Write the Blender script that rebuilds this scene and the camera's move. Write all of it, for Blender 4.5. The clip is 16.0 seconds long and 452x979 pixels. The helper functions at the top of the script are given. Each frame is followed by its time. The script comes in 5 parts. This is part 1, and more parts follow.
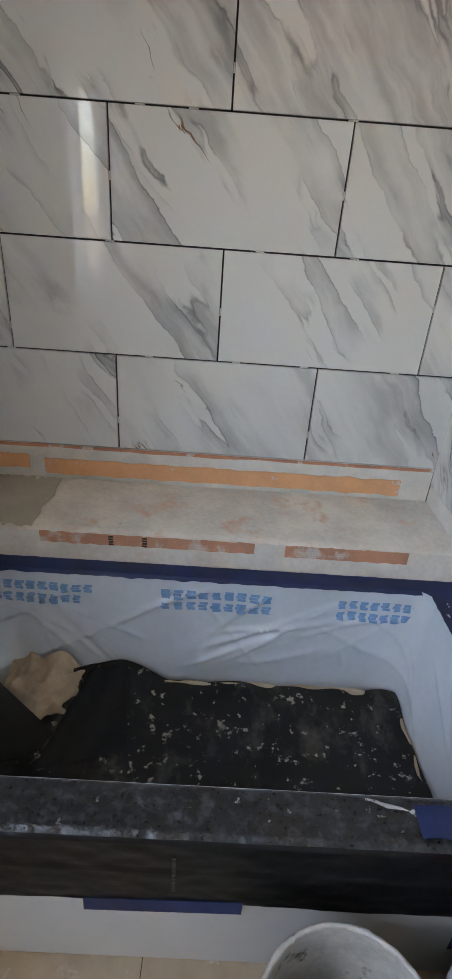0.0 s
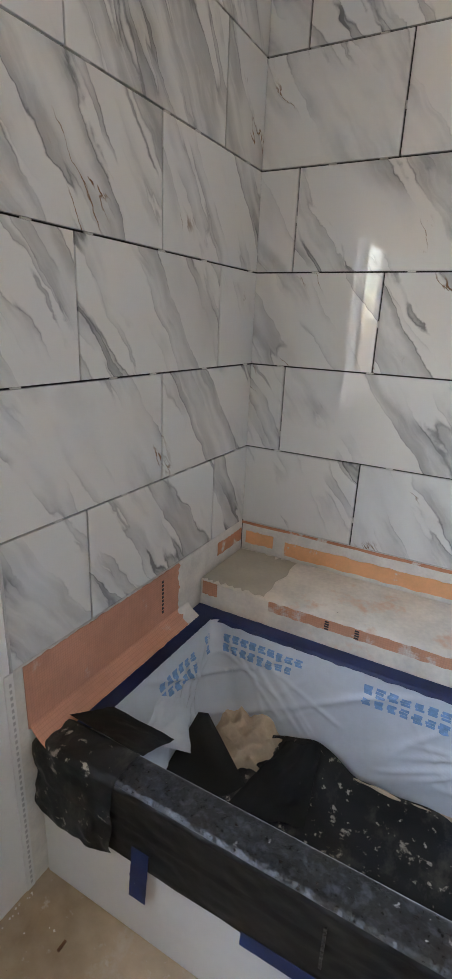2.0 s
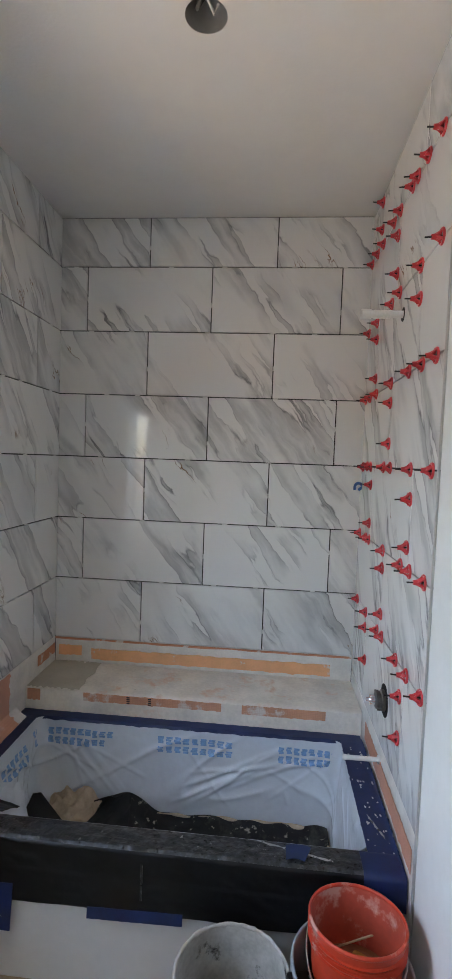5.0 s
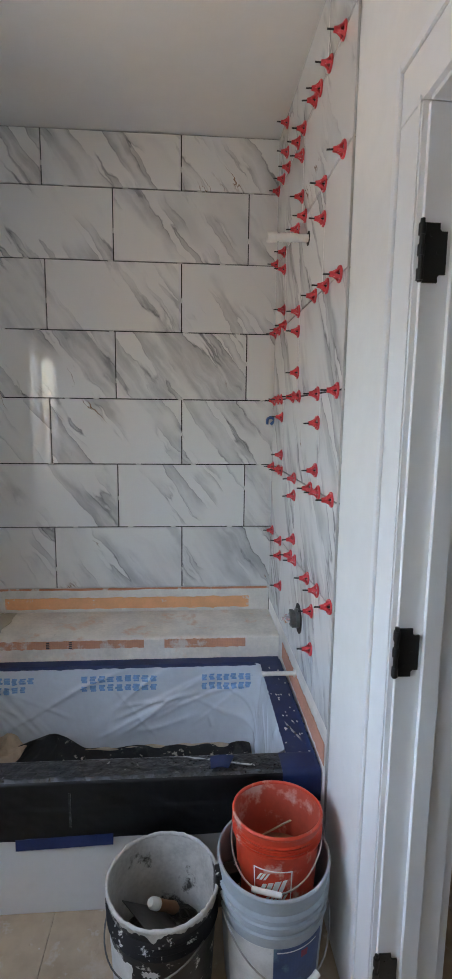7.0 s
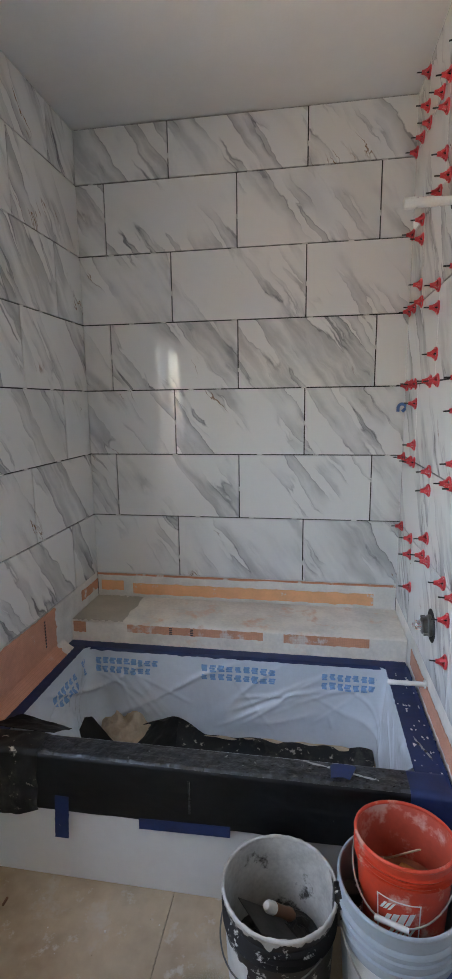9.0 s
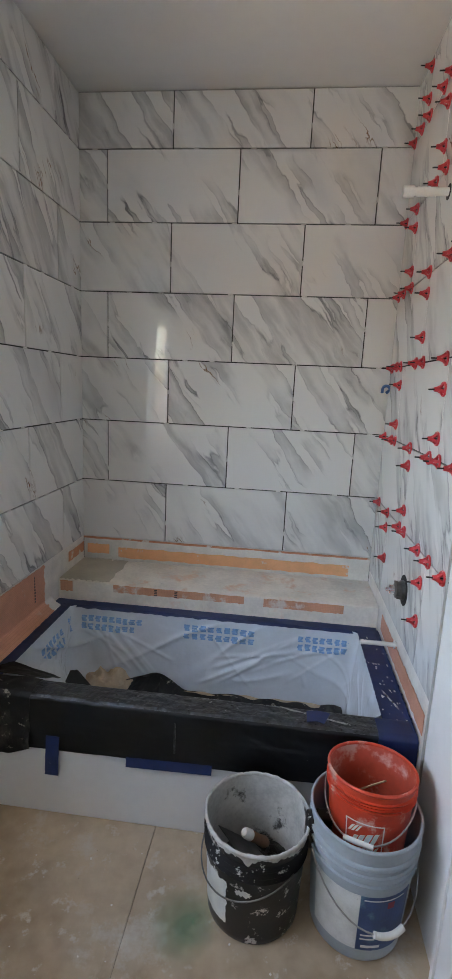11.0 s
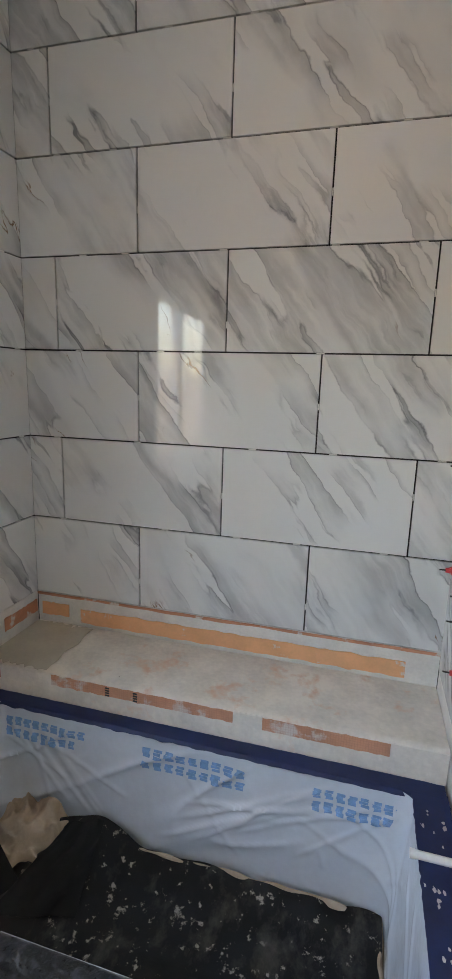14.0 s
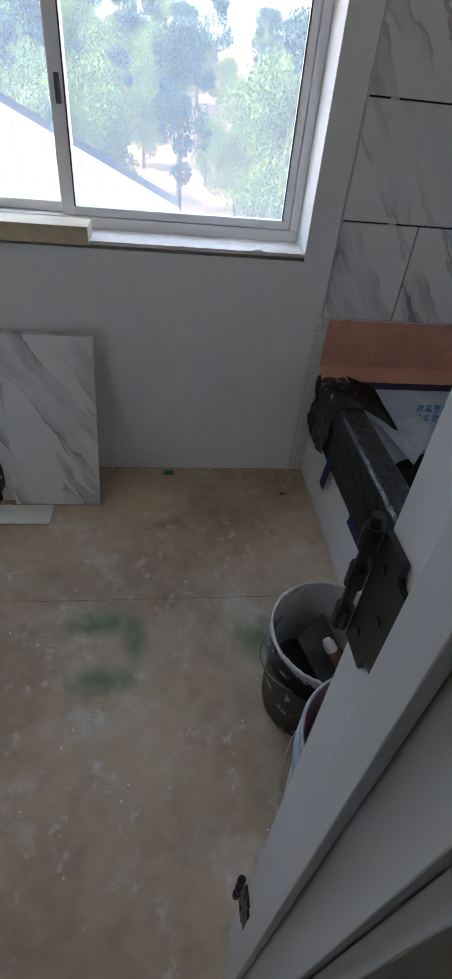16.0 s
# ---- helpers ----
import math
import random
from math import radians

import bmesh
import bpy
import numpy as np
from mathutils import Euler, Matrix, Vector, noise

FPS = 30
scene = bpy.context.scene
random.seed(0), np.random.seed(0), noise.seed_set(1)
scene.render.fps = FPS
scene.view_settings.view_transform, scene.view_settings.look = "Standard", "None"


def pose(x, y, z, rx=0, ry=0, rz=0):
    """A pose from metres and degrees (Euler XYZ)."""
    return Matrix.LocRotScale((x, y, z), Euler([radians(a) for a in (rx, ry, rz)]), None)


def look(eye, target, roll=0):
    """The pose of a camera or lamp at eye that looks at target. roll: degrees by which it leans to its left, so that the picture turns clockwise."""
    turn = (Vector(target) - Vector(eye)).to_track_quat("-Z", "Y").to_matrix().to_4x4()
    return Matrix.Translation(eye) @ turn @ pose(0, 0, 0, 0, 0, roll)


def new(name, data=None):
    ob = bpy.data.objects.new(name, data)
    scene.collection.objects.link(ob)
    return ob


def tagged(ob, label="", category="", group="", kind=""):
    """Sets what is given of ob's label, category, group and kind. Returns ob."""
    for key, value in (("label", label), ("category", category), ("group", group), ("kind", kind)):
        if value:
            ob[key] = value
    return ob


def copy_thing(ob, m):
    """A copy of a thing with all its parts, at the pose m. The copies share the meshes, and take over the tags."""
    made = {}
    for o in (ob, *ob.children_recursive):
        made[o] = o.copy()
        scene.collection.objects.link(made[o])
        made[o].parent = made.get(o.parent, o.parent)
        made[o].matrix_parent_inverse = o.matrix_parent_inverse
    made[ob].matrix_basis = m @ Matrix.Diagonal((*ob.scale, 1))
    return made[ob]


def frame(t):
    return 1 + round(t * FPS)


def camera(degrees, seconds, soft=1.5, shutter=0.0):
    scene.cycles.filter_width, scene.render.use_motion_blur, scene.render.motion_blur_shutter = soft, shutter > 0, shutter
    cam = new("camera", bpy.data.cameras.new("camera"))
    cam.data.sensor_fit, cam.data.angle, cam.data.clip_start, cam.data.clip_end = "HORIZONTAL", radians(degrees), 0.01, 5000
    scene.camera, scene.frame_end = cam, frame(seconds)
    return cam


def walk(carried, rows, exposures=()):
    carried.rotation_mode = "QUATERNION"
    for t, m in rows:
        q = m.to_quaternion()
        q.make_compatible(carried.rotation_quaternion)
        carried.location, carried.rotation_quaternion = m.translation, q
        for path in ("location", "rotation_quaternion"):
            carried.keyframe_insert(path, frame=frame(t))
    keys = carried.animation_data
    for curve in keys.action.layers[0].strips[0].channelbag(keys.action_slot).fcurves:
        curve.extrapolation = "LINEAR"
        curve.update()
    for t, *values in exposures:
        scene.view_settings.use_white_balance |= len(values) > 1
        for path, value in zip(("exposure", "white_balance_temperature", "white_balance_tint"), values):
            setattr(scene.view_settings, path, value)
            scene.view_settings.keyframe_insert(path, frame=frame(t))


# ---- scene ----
cam = camera(48.1, 16.0, soft=1.0)
PATH = [
    (0, (0.768, -1.535, 1.348), (0.807, 0.232, 0.412), 4.3),
    (0.5, (0.755, -1.503, 1.357), (0.394, 0.243, 0.452), 2.9),
    (1, (0.759, -1.53, 1.353), (0.08, 0.146, 0.499), 3.0),
    (1.5, (0.813, -1.614, 1.395), (0.025, 0.07, 0.66), 2.6),
    (2, (0.844, -1.715, 1.417), (-0.059, -0.044, 0.792), 2.5),
    (2.5, (0.89, -1.753, 1.418), (-0.123, -0.105, 0.912), 1.7),
    (3, (0.904, -1.929, 1.475), (-0.079, -0.228, 1.098), 1.7),
    (3.5, (0.906, -2.166, 1.557), (0.026, -0.387, 1.309), 2.1),
    (4, (0.967, -2.293, 1.602), (0.249, -0.434, 1.432), 2.5),
    (4.5, (1.052, -2.373, 1.593), (0.578, -0.434, 1.472), 2.1),
    (5, (1.067, -2.46, 1.594), (0.89, -0.471, 1.477), 2.1),
    (7.3, (1.098, -2.445, 1.509), (1.244, -0.479, 1.168), 0.7),
    (7.5, (1.103, -2.421, 1.521), (1.169, -0.456, 1.153), 0.2),
    (8, (1.091, -2.364, 1.526), (0.956, -0.402, 1.159), -0.8),
    (8.5, (1.079, -2.335, 1.536), (0.794, -0.387, 1.181), -1.0),
    (8.7, (1.084, -2.349, 1.533), (0.757, -0.404, 1.198), -1.0),
    (10.8, (1.021, -2.504, 1.467), (0.802, -0.558, 1.062), 2.6),
    (11, (1.024, -2.491, 1.475), (0.809, -0.543, 1.074), 2.6),
    (11.5, (1.066, -2.411, 1.489), (0.839, -0.456, 1.135), 2.4),
    (12, (1.126, -2.31, 1.504), (0.902, -0.355, 1.15), 1.8),
    (12.5, (1.133, -2.166, 1.491), (0.982, -0.2, 1.153), 1.3),
    (13, (1.099, -1.97, 1.512), (1.009, 0.003, 1.199), 1.1),
    (13.5, (1.109, -1.812, 1.496), (0.914, 0.155, 1.186), 0.7),
    (14, (1.206, -1.619, 1.491), (0.688, 0.268, 1.078), 1.7),
    (14.5, (1.31, -1.591, 1.472), (0.357, 0.051, 0.844), 2.7),
    (15, (1.42, -1.727, 1.385), (0.11, -0.496, 0.509), 7.8),
    (15.5, (1.566, -1.707, 1.329), (0.056, -0.975, 0.24), 7.7),
    (16, (1.695, -1.666, 1.298), (0.172, -1.412, 0.027), 6.3),
]
EXPOSURES = [(0.0, 5.41, 7200, 10), (0.5, 5.78, 7400, 11), (1.0, 5.92, 7400, 11), (1.5, 5.92, 7350, 11), (2.0, 5.75, 7150, 11), (3.0, 4.95, 6950, 11), (3.5, 4.92, 6900, 11), (4.5, 5.15, 6850, 10), (5.0, 5.2, 6800, 10), (7.5, 5.21, 6750, 10), (8.5, 5.31, 6800, 11), (11.0, 5.29, 6950, 10), (12.5, 5.33, 6950, 10), (14.0, 5.4, 7150, 10), (14.5, 5.6, 7150, 10), (15.0, 5.85, 6900, 11), (15.5, 5.01, 6600, 11), (16.0, 4.48, 6500, 11)]
walk(cam, [(t, look(eye, target, roll)) for t, eye, target, roll in PATH], EXPOSURES)

# ---- world, sun, exposure ----
world = bpy.data.worlds.new("sky_world")
scene.world = world
world.use_nodes = True
wn = world.node_tree
sky = wn.nodes.new("ShaderNodeTexSky")
sky.sky_type, sky.sun_disc = "NISHITA", False
sky.sun_elevation, sky.sun_rotation = radians(45), radians(153)
sky.dust_density = 2.0
wn.links.new(sky.outputs[0], wn.nodes["Background"].inputs[0])
wn.nodes["Background"].inputs[1].default_value = 0.056
sun = new("sun", bpy.data.lights.new("sun", "SUN"))
sun.data.energy, sun.data.angle, sun.data.color = 0.36, radians(0.5), (1.0, 0.95, 0.88)
sun.matrix_world = look((3.5, -7, 8), (0, 0, 0))
# daylight at the window: two panels close outside the opening, the high sky, the sky over the hill, and the sunlit ground below
COOL, WARM, PALE = (0.90, 0.95, 1.0), (1.0, 0.91, 0.80), (1.0, 0.965, 0.92)
for eye, target, sx, sy, watts, tint in (
        ((-0.235, -2.06, 1.91), (1, -2.06, 1.91), 1.28, 0.30, 0.03, WARM),
        ((-0.235, -2.485, 1.325), (1, -2.485, 1.325), 0.43, 0.85, 0.02, WARM),
        ((-1.0, -1.95, 2.95), (0.6, -1.95, 1.05), 2.6, 1.1, 0.24, COOL),
        ((-1.7, -1.95, 2.40), (0.9, -1.95, 1.40), 2.6, 0.9, 0.90, PALE),
        ((-1.5, -1.95, -0.15), (0.5, -1.95, 1.9), 2.8, 0.9, 1.35, WARM)):
    lamp = new("window_light", bpy.data.lights.new("window_light", "AREA"))
    lamp.data.shape, lamp.data.size, lamp.data.size_y = "RECTANGLE", sx, sy
    lamp.data.energy, lamp.data.color = watts, tint
    lamp.matrix_world = look(eye, target)

# ---- helpers of this scene ----
RND = random.Random(7)


def mat(name, color, rough=0.5, metal=0.0, var=0.08, scale=6.0, bump=0.0, bump_scale=40.0, dark=None, coords="Object", spec=0.5):
    """A painted or plain surface: two scales of colour variation, roughness variation and fine relief."""
    m = bpy.data.materials.new(name)
    m.use_nodes = True
    nt = m.node_tree
    b = nt.nodes["Principled BSDF"]
    b.inputs["Metallic"].default_value = metal
    b.inputs["Specular IOR Level"].default_value = spec
    tc = nt.nodes.new("ShaderNodeTexCoord")
    n1, n2 = nt.nodes.new("ShaderNodeTexNoise"), nt.nodes.new("ShaderNodeTexNoise")
    n1.inputs["Scale"].default_value, n1.inputs["Detail"].default_value = scale, 5
    n2.inputs["Scale"].default_value, n2.inputs["Detail"].default_value = scale * 9, 4
    for n in (n1, n2):
        nt.links.new(tc.outputs[coords], n.inputs["Vector"])
    add = nt.nodes.new("ShaderNodeMath")
    add.operation = "MULTIPLY_ADD"
    nt.links.new(n1.outputs[0], add.inputs[0])
    add.inputs[1].default_value = 0.7
    half = nt.nodes.new("ShaderNodeMath")
    half.operation = "MULTIPLY"
    nt.links.new(n2.outputs[0], half.inputs[0])
    half.inputs[1].default_value = 0.3
    nt.links.new(half.outputs[0], add.inputs[2])
    ramp = nt.nodes.new("ShaderNodeValToRGB")
    lo = dark or tuple(c * (1 - 2 * var) for c in color)
    hi = tuple(min(1.0, c * (1 + var)) for c in color)
    ramp.color_ramp.elements[0].position, ramp.color_ramp.elements[0].color = 0.3, (*lo, 1)
    ramp.color_ramp.elements[1].position, ramp.color_ramp.elements[1].color = 0.62, (*hi, 1)
    nt.links.new(add.outputs[0], ramp.inputs[0])
    nt.links.new(ramp.outputs[0], b.inputs["Base Color"])
    rr = nt.nodes.new("ShaderNodeMapRange")
    rr.inputs["To Min"].default_value, rr.inputs["To Max"].default_value = max(0.02, rough - 0.1), min(1.0, rough + 0.1)
    nt.links.new(n2.outputs[0], rr.inputs["Value"])
    nt.links.new(rr.outputs[0], b.inputs["Roughness"])
    if bump:
        n3 = nt.nodes.new("ShaderNodeTexNoise")
        n3.inputs["Scale"].default_value, n3.inputs["Detail"].default_value = bump_scale, 6
        nt.links.new(tc.outputs[coords], n3.inputs["Vector"])
        bp = nt.nodes.new("ShaderNodeBump")
        bp.inputs["Strength"].default_value, bp.inputs["Distance"].default_value = 1.0, bump
        nt.links.new(n3.outputs[0], bp.inputs["Height"])
        nt.links.new(bp.outputs[0], b.inputs["Normal"])
    return m


def spots(m, color, scale, cut, soft=0.03, rough=0.8, stretch=(1, 1, 1), coords="Object"):
    """Lays splashes of another colour over a material."""
    nt = m.node_tree
    b = nt.nodes["Principled BSDF"]
    src = b.inputs["Base Color"].links[0].from_socket
    tc, mp = nt.nodes.new("ShaderNodeTexCoord"), nt.nodes.new("ShaderNodeMapping")
    mp.inputs["Scale"].default_value = stretch
    nt.links.new(tc.outputs[coords], mp.inputs[0])
    n = nt.nodes.new("ShaderNodeTexNoise")
    n.inputs["Scale"].default_value, n.inputs["Detail"].default_value, n.inputs["Roughness"].default_value = scale, 8, 0.65
    nt.links.new(mp.outputs[0], n.inputs["Vector"])
    r = nt.nodes.new("ShaderNodeMapRange")
    r.inputs["From Min"].default_value, r.inputs["From Max"].default_value = cut, cut + soft
    nt.links.new(n.outputs[0], r.inputs["Value"])
    mx = nt.nodes.new("ShaderNodeMix")
    mx.data_type = "RGBA"
    nt.links.new(r.outputs[0], mx.inputs[0])
    nt.links.new(src, mx.inputs[6])
    mx.inputs[7].default_value = (*color, 1)
    nt.links.new(mx.outputs[2], b.inputs["Base Color"])
    rs = b.inputs["Roughness"].links[0].from_socket
    mr = nt.nodes.new("ShaderNodeMix")
    nt.links.new(r.outputs[0], mr.inputs[0])
    nt.links.new(rs, mr.inputs[2])
    mr.inputs[3].default_value = rough
    nt.links.new(mr.outputs[0], b.inputs["Roughness"])
    return m


def marble(name):
    """Polished white porcelain with grey diagonal veining; every tile takes its own cut of it."""
    m = bpy.data.materials.new(name)
    m.use_nodes = True
    nt, L = m.node_tree, m.node_tree.links
    b = nt.nodes["Principled BSDF"]
    tc, oi = nt.nodes.new("ShaderNodeTexCoord"), nt.nodes.new("ShaderNodeObjectInfo")
    mul = nt.nodes.new("ShaderNodeVectorMath")
    mul.operation = "SCALE"
    comb = nt.nodes.new("ShaderNodeCombineXYZ")
    comb.inputs[0].default_value, comb.inputs[1].default_value, comb.inputs[2].default_value = 31.0, 57.0, 17.0
    L.new(comb.outputs[0], mul.inputs[0])
    L.new(oi.outputs["Random"], mul.inputs["Scale"])
    rot = nt.nodes.new("ShaderNodeMapping")
    rot.inputs["Rotation"].default_value = (0, radians(36), 0)
    L.new(tc.outputs["Object"], rot.inputs[0])
    wn1, wsub, wmul = nt.nodes.new("ShaderNodeTexNoise"), nt.nodes.new("ShaderNodeVectorMath"), nt.nodes.new("ShaderNodeVectorMath")
    wn1.inputs["Scale"].default_value, wn1.inputs["Detail"].default_value, wn1.inputs["Roughness"].default_value = 8.0, 6, 0.55
    wsub.operation, wmul.operation = "SUBTRACT", "SCALE"
    wsub.inputs[1].default_value = (0.5, 0.5, 0.5)
    wmul.inputs["Scale"].default_value = 0.065
    base = nt.nodes.new("ShaderNodeVectorMath")
    L.new(rot.outputs[0], base.inputs[0])
    L.new(mul.outputs[0], base.inputs[1])
    L.new(base.outputs[0], wn1.inputs["Vector"])
    L.new(wn1.outputs["Color"], wsub.inputs[0])
    L.new(wsub.outputs[0], wmul.inputs[0])
    add = nt.nodes.new("ShaderNodeVectorMath")
    L.new(base.outputs[0], add.inputs[0])
    L.new(wmul.outputs[0], add.inputs[1])

    def noise_of(scale, detail, stretch, distortion=0.0, rough=0.5):
        mp = nt.nodes.new("ShaderNodeMapping")
        mp.inputs["Scale"].default_value = stretch
        L.new(add.outputs[0], mp.inputs[0])
        n = nt.nodes.new("ShaderNodeTexNoise")
        n.inputs["Scale"].default_value, n.inputs["Detail"].default_value = scale, detail
        n.inputs["Distortion"].default_value, n.inputs["Roughness"].default_value = distortion, rough
        L.new(mp.outputs[0], n.inputs["Vector"])
        return n.outputs[0]

    def rng(sock, a, z, lo=0.0, hi=1.0):
        r = nt.nodes.new("ShaderNodeMapRange")
        r.inputs["From Min"].default_value, r.inputs["From Max"].default_value = a, z
        r.inputs["To Min"].default_value, r.inputs["To Max"].default_value = lo, hi
        r.interpolation_type = "SMOOTHSTEP"
        L.new(sock, r.inputs["Value"])
        return r.outputs[0]

    def math_of(op, a, c):
        n = nt.nodes.new("ShaderNodeMath")
        n.operation = op
        for i, s in enumerate((a, c)):
            if isinstance(s, float):
                n.inputs[i].default_value = s
            else:
                L.new(s, n.inputs[i])
        return n.outputs[0]

    def vein(scale, stretch, width, distortion):
        n = noise_of(scale, 5, stretch, distortion, 0.55)
        d = math_of("ABSOLUTE", math_of("SUBTRACT", n, 0.5), 0.0)
        return rng(d, 0.0, width, 1.0, 0.0)

    def band(scale, stretch, detail, thin, wide):
        """A wandering dark core with a soft grey feather to one side of it."""
        d = math_of("SUBTRACT", noise_of(scale, detail, stretch, 0.0, 0.5), 0.5)
        core = rng(math_of("ABSOLUTE", d, 0.0), 0.0, thin, 1.0, 0.0)
        side = math_of("MULTIPLY", rng(d, -0.006, 0.004), rng(d, 0.0, wide, 1.0, 0.0))
        return core, side

    streak = rng(noise_of(9.0, 6, (2.6, 1, 0.36), 0.3, 0.6), 0.22, 0.62)
    here = rng(noise_of(2.4, 3, (1.5, 1, 0.6)), 0.42, 0.56)
    there = rng(noise_of(3.4, 3, (1.3, 1, 0.8)), 0.50, 0.62)
    core1, side1 = band(2.3, (2.9, 1, 0.27), 3.2, 0.013, 0.20)
    core2, side2 = band(4.2, (2.7, 1, 0.30), 3.5, 0.018, 0.15)
    haze = rng(noise_of(2.6, 4, (1.6, 1, 0.5), 0.4), 0.54, 0.80)
    total = math_of("MULTIPLY", math_of("MULTIPLY", side1, streak), math_of("MULTIPLY", here, 0.56))
    total = math_of("ADD", total, math_of("MULTIPLY", math_of("MULTIPLY", side2, streak), math_of("MULTIPLY", there, 0.42)))
    total = math_of("ADD", total, math_of("MULTIPLY", math_of("MULTIPLY", core1, here), math_of("MULTIPLY", streak, 0.46)))
    total = math_of("ADD", total, math_of("MULTIPLY", math_of("MULTIPLY", core2, there), 0.24))
    total = math_of("ADD", total, math_of("MULTIPLY", haze, 0.26))
    c1 = nt.nodes.new("ShaderNodeMix")
    c1.data_type = "RGBA"
    L.new(math_of("MINIMUM", total, 1.0), c1.inputs[0])
    c1.inputs[6].default_value, c1.inputs[7].default_value = (0.78, 0.775, 0.755, 1), (0.235, 0.235, 0.245, 1)
    rust = math_of("MULTIPLY", vein(2.3, (3.0, 1, 0.6), 0.010, 0.4), rng(noise_of(3.0, 2, (1, 1, 1)), 0.62, 0.68))
    c2 = nt.nodes.new("ShaderNodeMix")
    c2.data_type = "RGBA"
    L.new(rust, c2.inputs[0])
    L.new(c1.outputs[2], c2.inputs[6])
    c2.inputs[7].default_value = (0.22, 0.12, 0.06, 1)
    L.new(c2.outputs[2], b.inputs["Base Color"])
    b.inputs["Roughness"].default_value = 0.03
    b.inputs["IOR"].default_value = 1.5
    return m


def glassy(name):
    m = bpy.data.materials.new(name)
    m.use_nodes = True
    nt = m.node_tree
    nt.nodes.remove(nt.nodes["Principled BSDF"])
    tr, gl, mx = nt.nodes.new("ShaderNodeBsdfTransparent"), nt.nodes.new("ShaderNodeBsdfGlossy"), nt.nodes.new("ShaderNodeMixShader")
    fr = nt.nodes.new("ShaderNodeFresnel")
    gl.inputs["Roughness"].default_value = 0.01
    tr.inputs["Color"].default_value = (0.93, 0.96, 0.96, 1)
    # bluish haze over the view, put into the pane as a translucent layer
    haze_veil, dm = nt.nodes.new("ShaderNodeBsdfTranslucent"), nt.nodes.new("ShaderNodeMixShader")
    haze_veil.inputs["Color"].default_value = (0.50, 0.64, 0.82, 1)
    dn, dr = nt.nodes.new("ShaderNodeTexNoise"), nt.nodes.new("ShaderNodeMapRange")
    dn.inputs["Scale"].default_value, dn.inputs["Detail"].default_value = 3.0, 6
    dr.inputs["To Min"].default_value, dr.inputs["To Max"].default_value = 0.23, 0.27
    nt.links.new(dn.outputs[0], dr.inputs["Value"])
    nt.links.new(dr.outputs[0], dm.inputs[0])
    nt.links.new(tr.outputs[0], dm.inputs[1])
    nt.links.new(haze_veil.outputs[0], dm.inputs[2])
    nt.links.new(fr.outputs[0], mx.inputs[0])
    nt.links.new(dm.outputs[0], mx.inputs[1])
    nt.links.new(gl.outputs[0], mx.inputs[2])
    nt.links.new(mx.outputs[0], nt.nodes["Material Output"].inputs[0])
    return m


def mesh_of(bm, name, material, smooth=None):
    me = bpy.data.meshes.new(name)
    bmesh.ops.recalc_face_normals(bm, faces=bm.faces)
    bm.to_mesh(me)
    bm.free()
    me.materials.append(material)
    if smooth is not None:
        me.polygons.foreach_set("use_smooth", [True] * len(me.polygons))
        me.set_sharp_from_angle(angle=radians(smooth))
    return me


def part(name, bm, material, parent=None, label="", smooth=None, at=None):
    ob = new(name, mesh_of(bm, name, material, smooth))
    if at is not None:
        ob.matrix_basis = at
    if parent is not None:
        ob.parent = parent
    if label:
        ob["label"] = label
    return ob


def empty(name, at=(0, 0, 0), rz=0.0):
    ob = new(name)
    ob.empty_display_size = 0.05
    ob.matrix_basis = pose(*at, 0, 0, rz)
    return ob


def box(bm, x0, x1, y0, y1, z0, z1, bevel=0.0, m=None):
    v = [bm.verts.new((x, y, z)) for x in (x0, x1) for y in (y0, y1) for z in (z0, z1)]
    fs = [bm.faces.new([v[i] for i in f]) for f in ((0, 1, 3, 2), (4, 6, 7, 5), (0, 4, 5, 1), (2, 3, 7, 6), (0, 2, 6, 4), (1, 5, 7, 3))]
    if m is not None:
        bmesh.ops.transform(bm, matrix=m, verts=v)
    if bevel:
        es = list({e for f in fs for e in f.edges})
        bmesh.ops.bevel(bm, geom=es, offset=bevel, segments=2, affect="EDGES", profile=0.5)
    return bm


def boxed(*a, **k):
    return box(bmesh.new(), *a, **k)


def lathe(bm, profile, seg=48, m=None):
    """Turns (radius, height) pairs round z."""
    rings = []
    for r, z in profile:
        if r < 1e-5:
            rings.append([bm.verts.new((0, 0, z))])
        else:
            rings.append([bm.verts.new((r * math.cos(2 * math.pi * i / seg), r * math.sin(2 * math.pi * i / seg), z)) for i in range(seg)])
    for a, b in zip(rings, rings[1:]):
        for i in range(seg):
            j = (i + 1) % seg
            if len(a) == 1 and len(b) > 1:
                bm.faces.new((a[0], b[i], b[j]))
            elif len(b) == 1 and len(a) > 1:
                bm.faces.new((a[i], a[j], b[0]))
            elif len(a) > 1:
                bm.faces.new((a[i], a[j], b[j], b[i]))
    if m is not None:
        bmesh.ops.transform(bm, matrix=m, verts=[v for r in rings for v in r])
    return bm


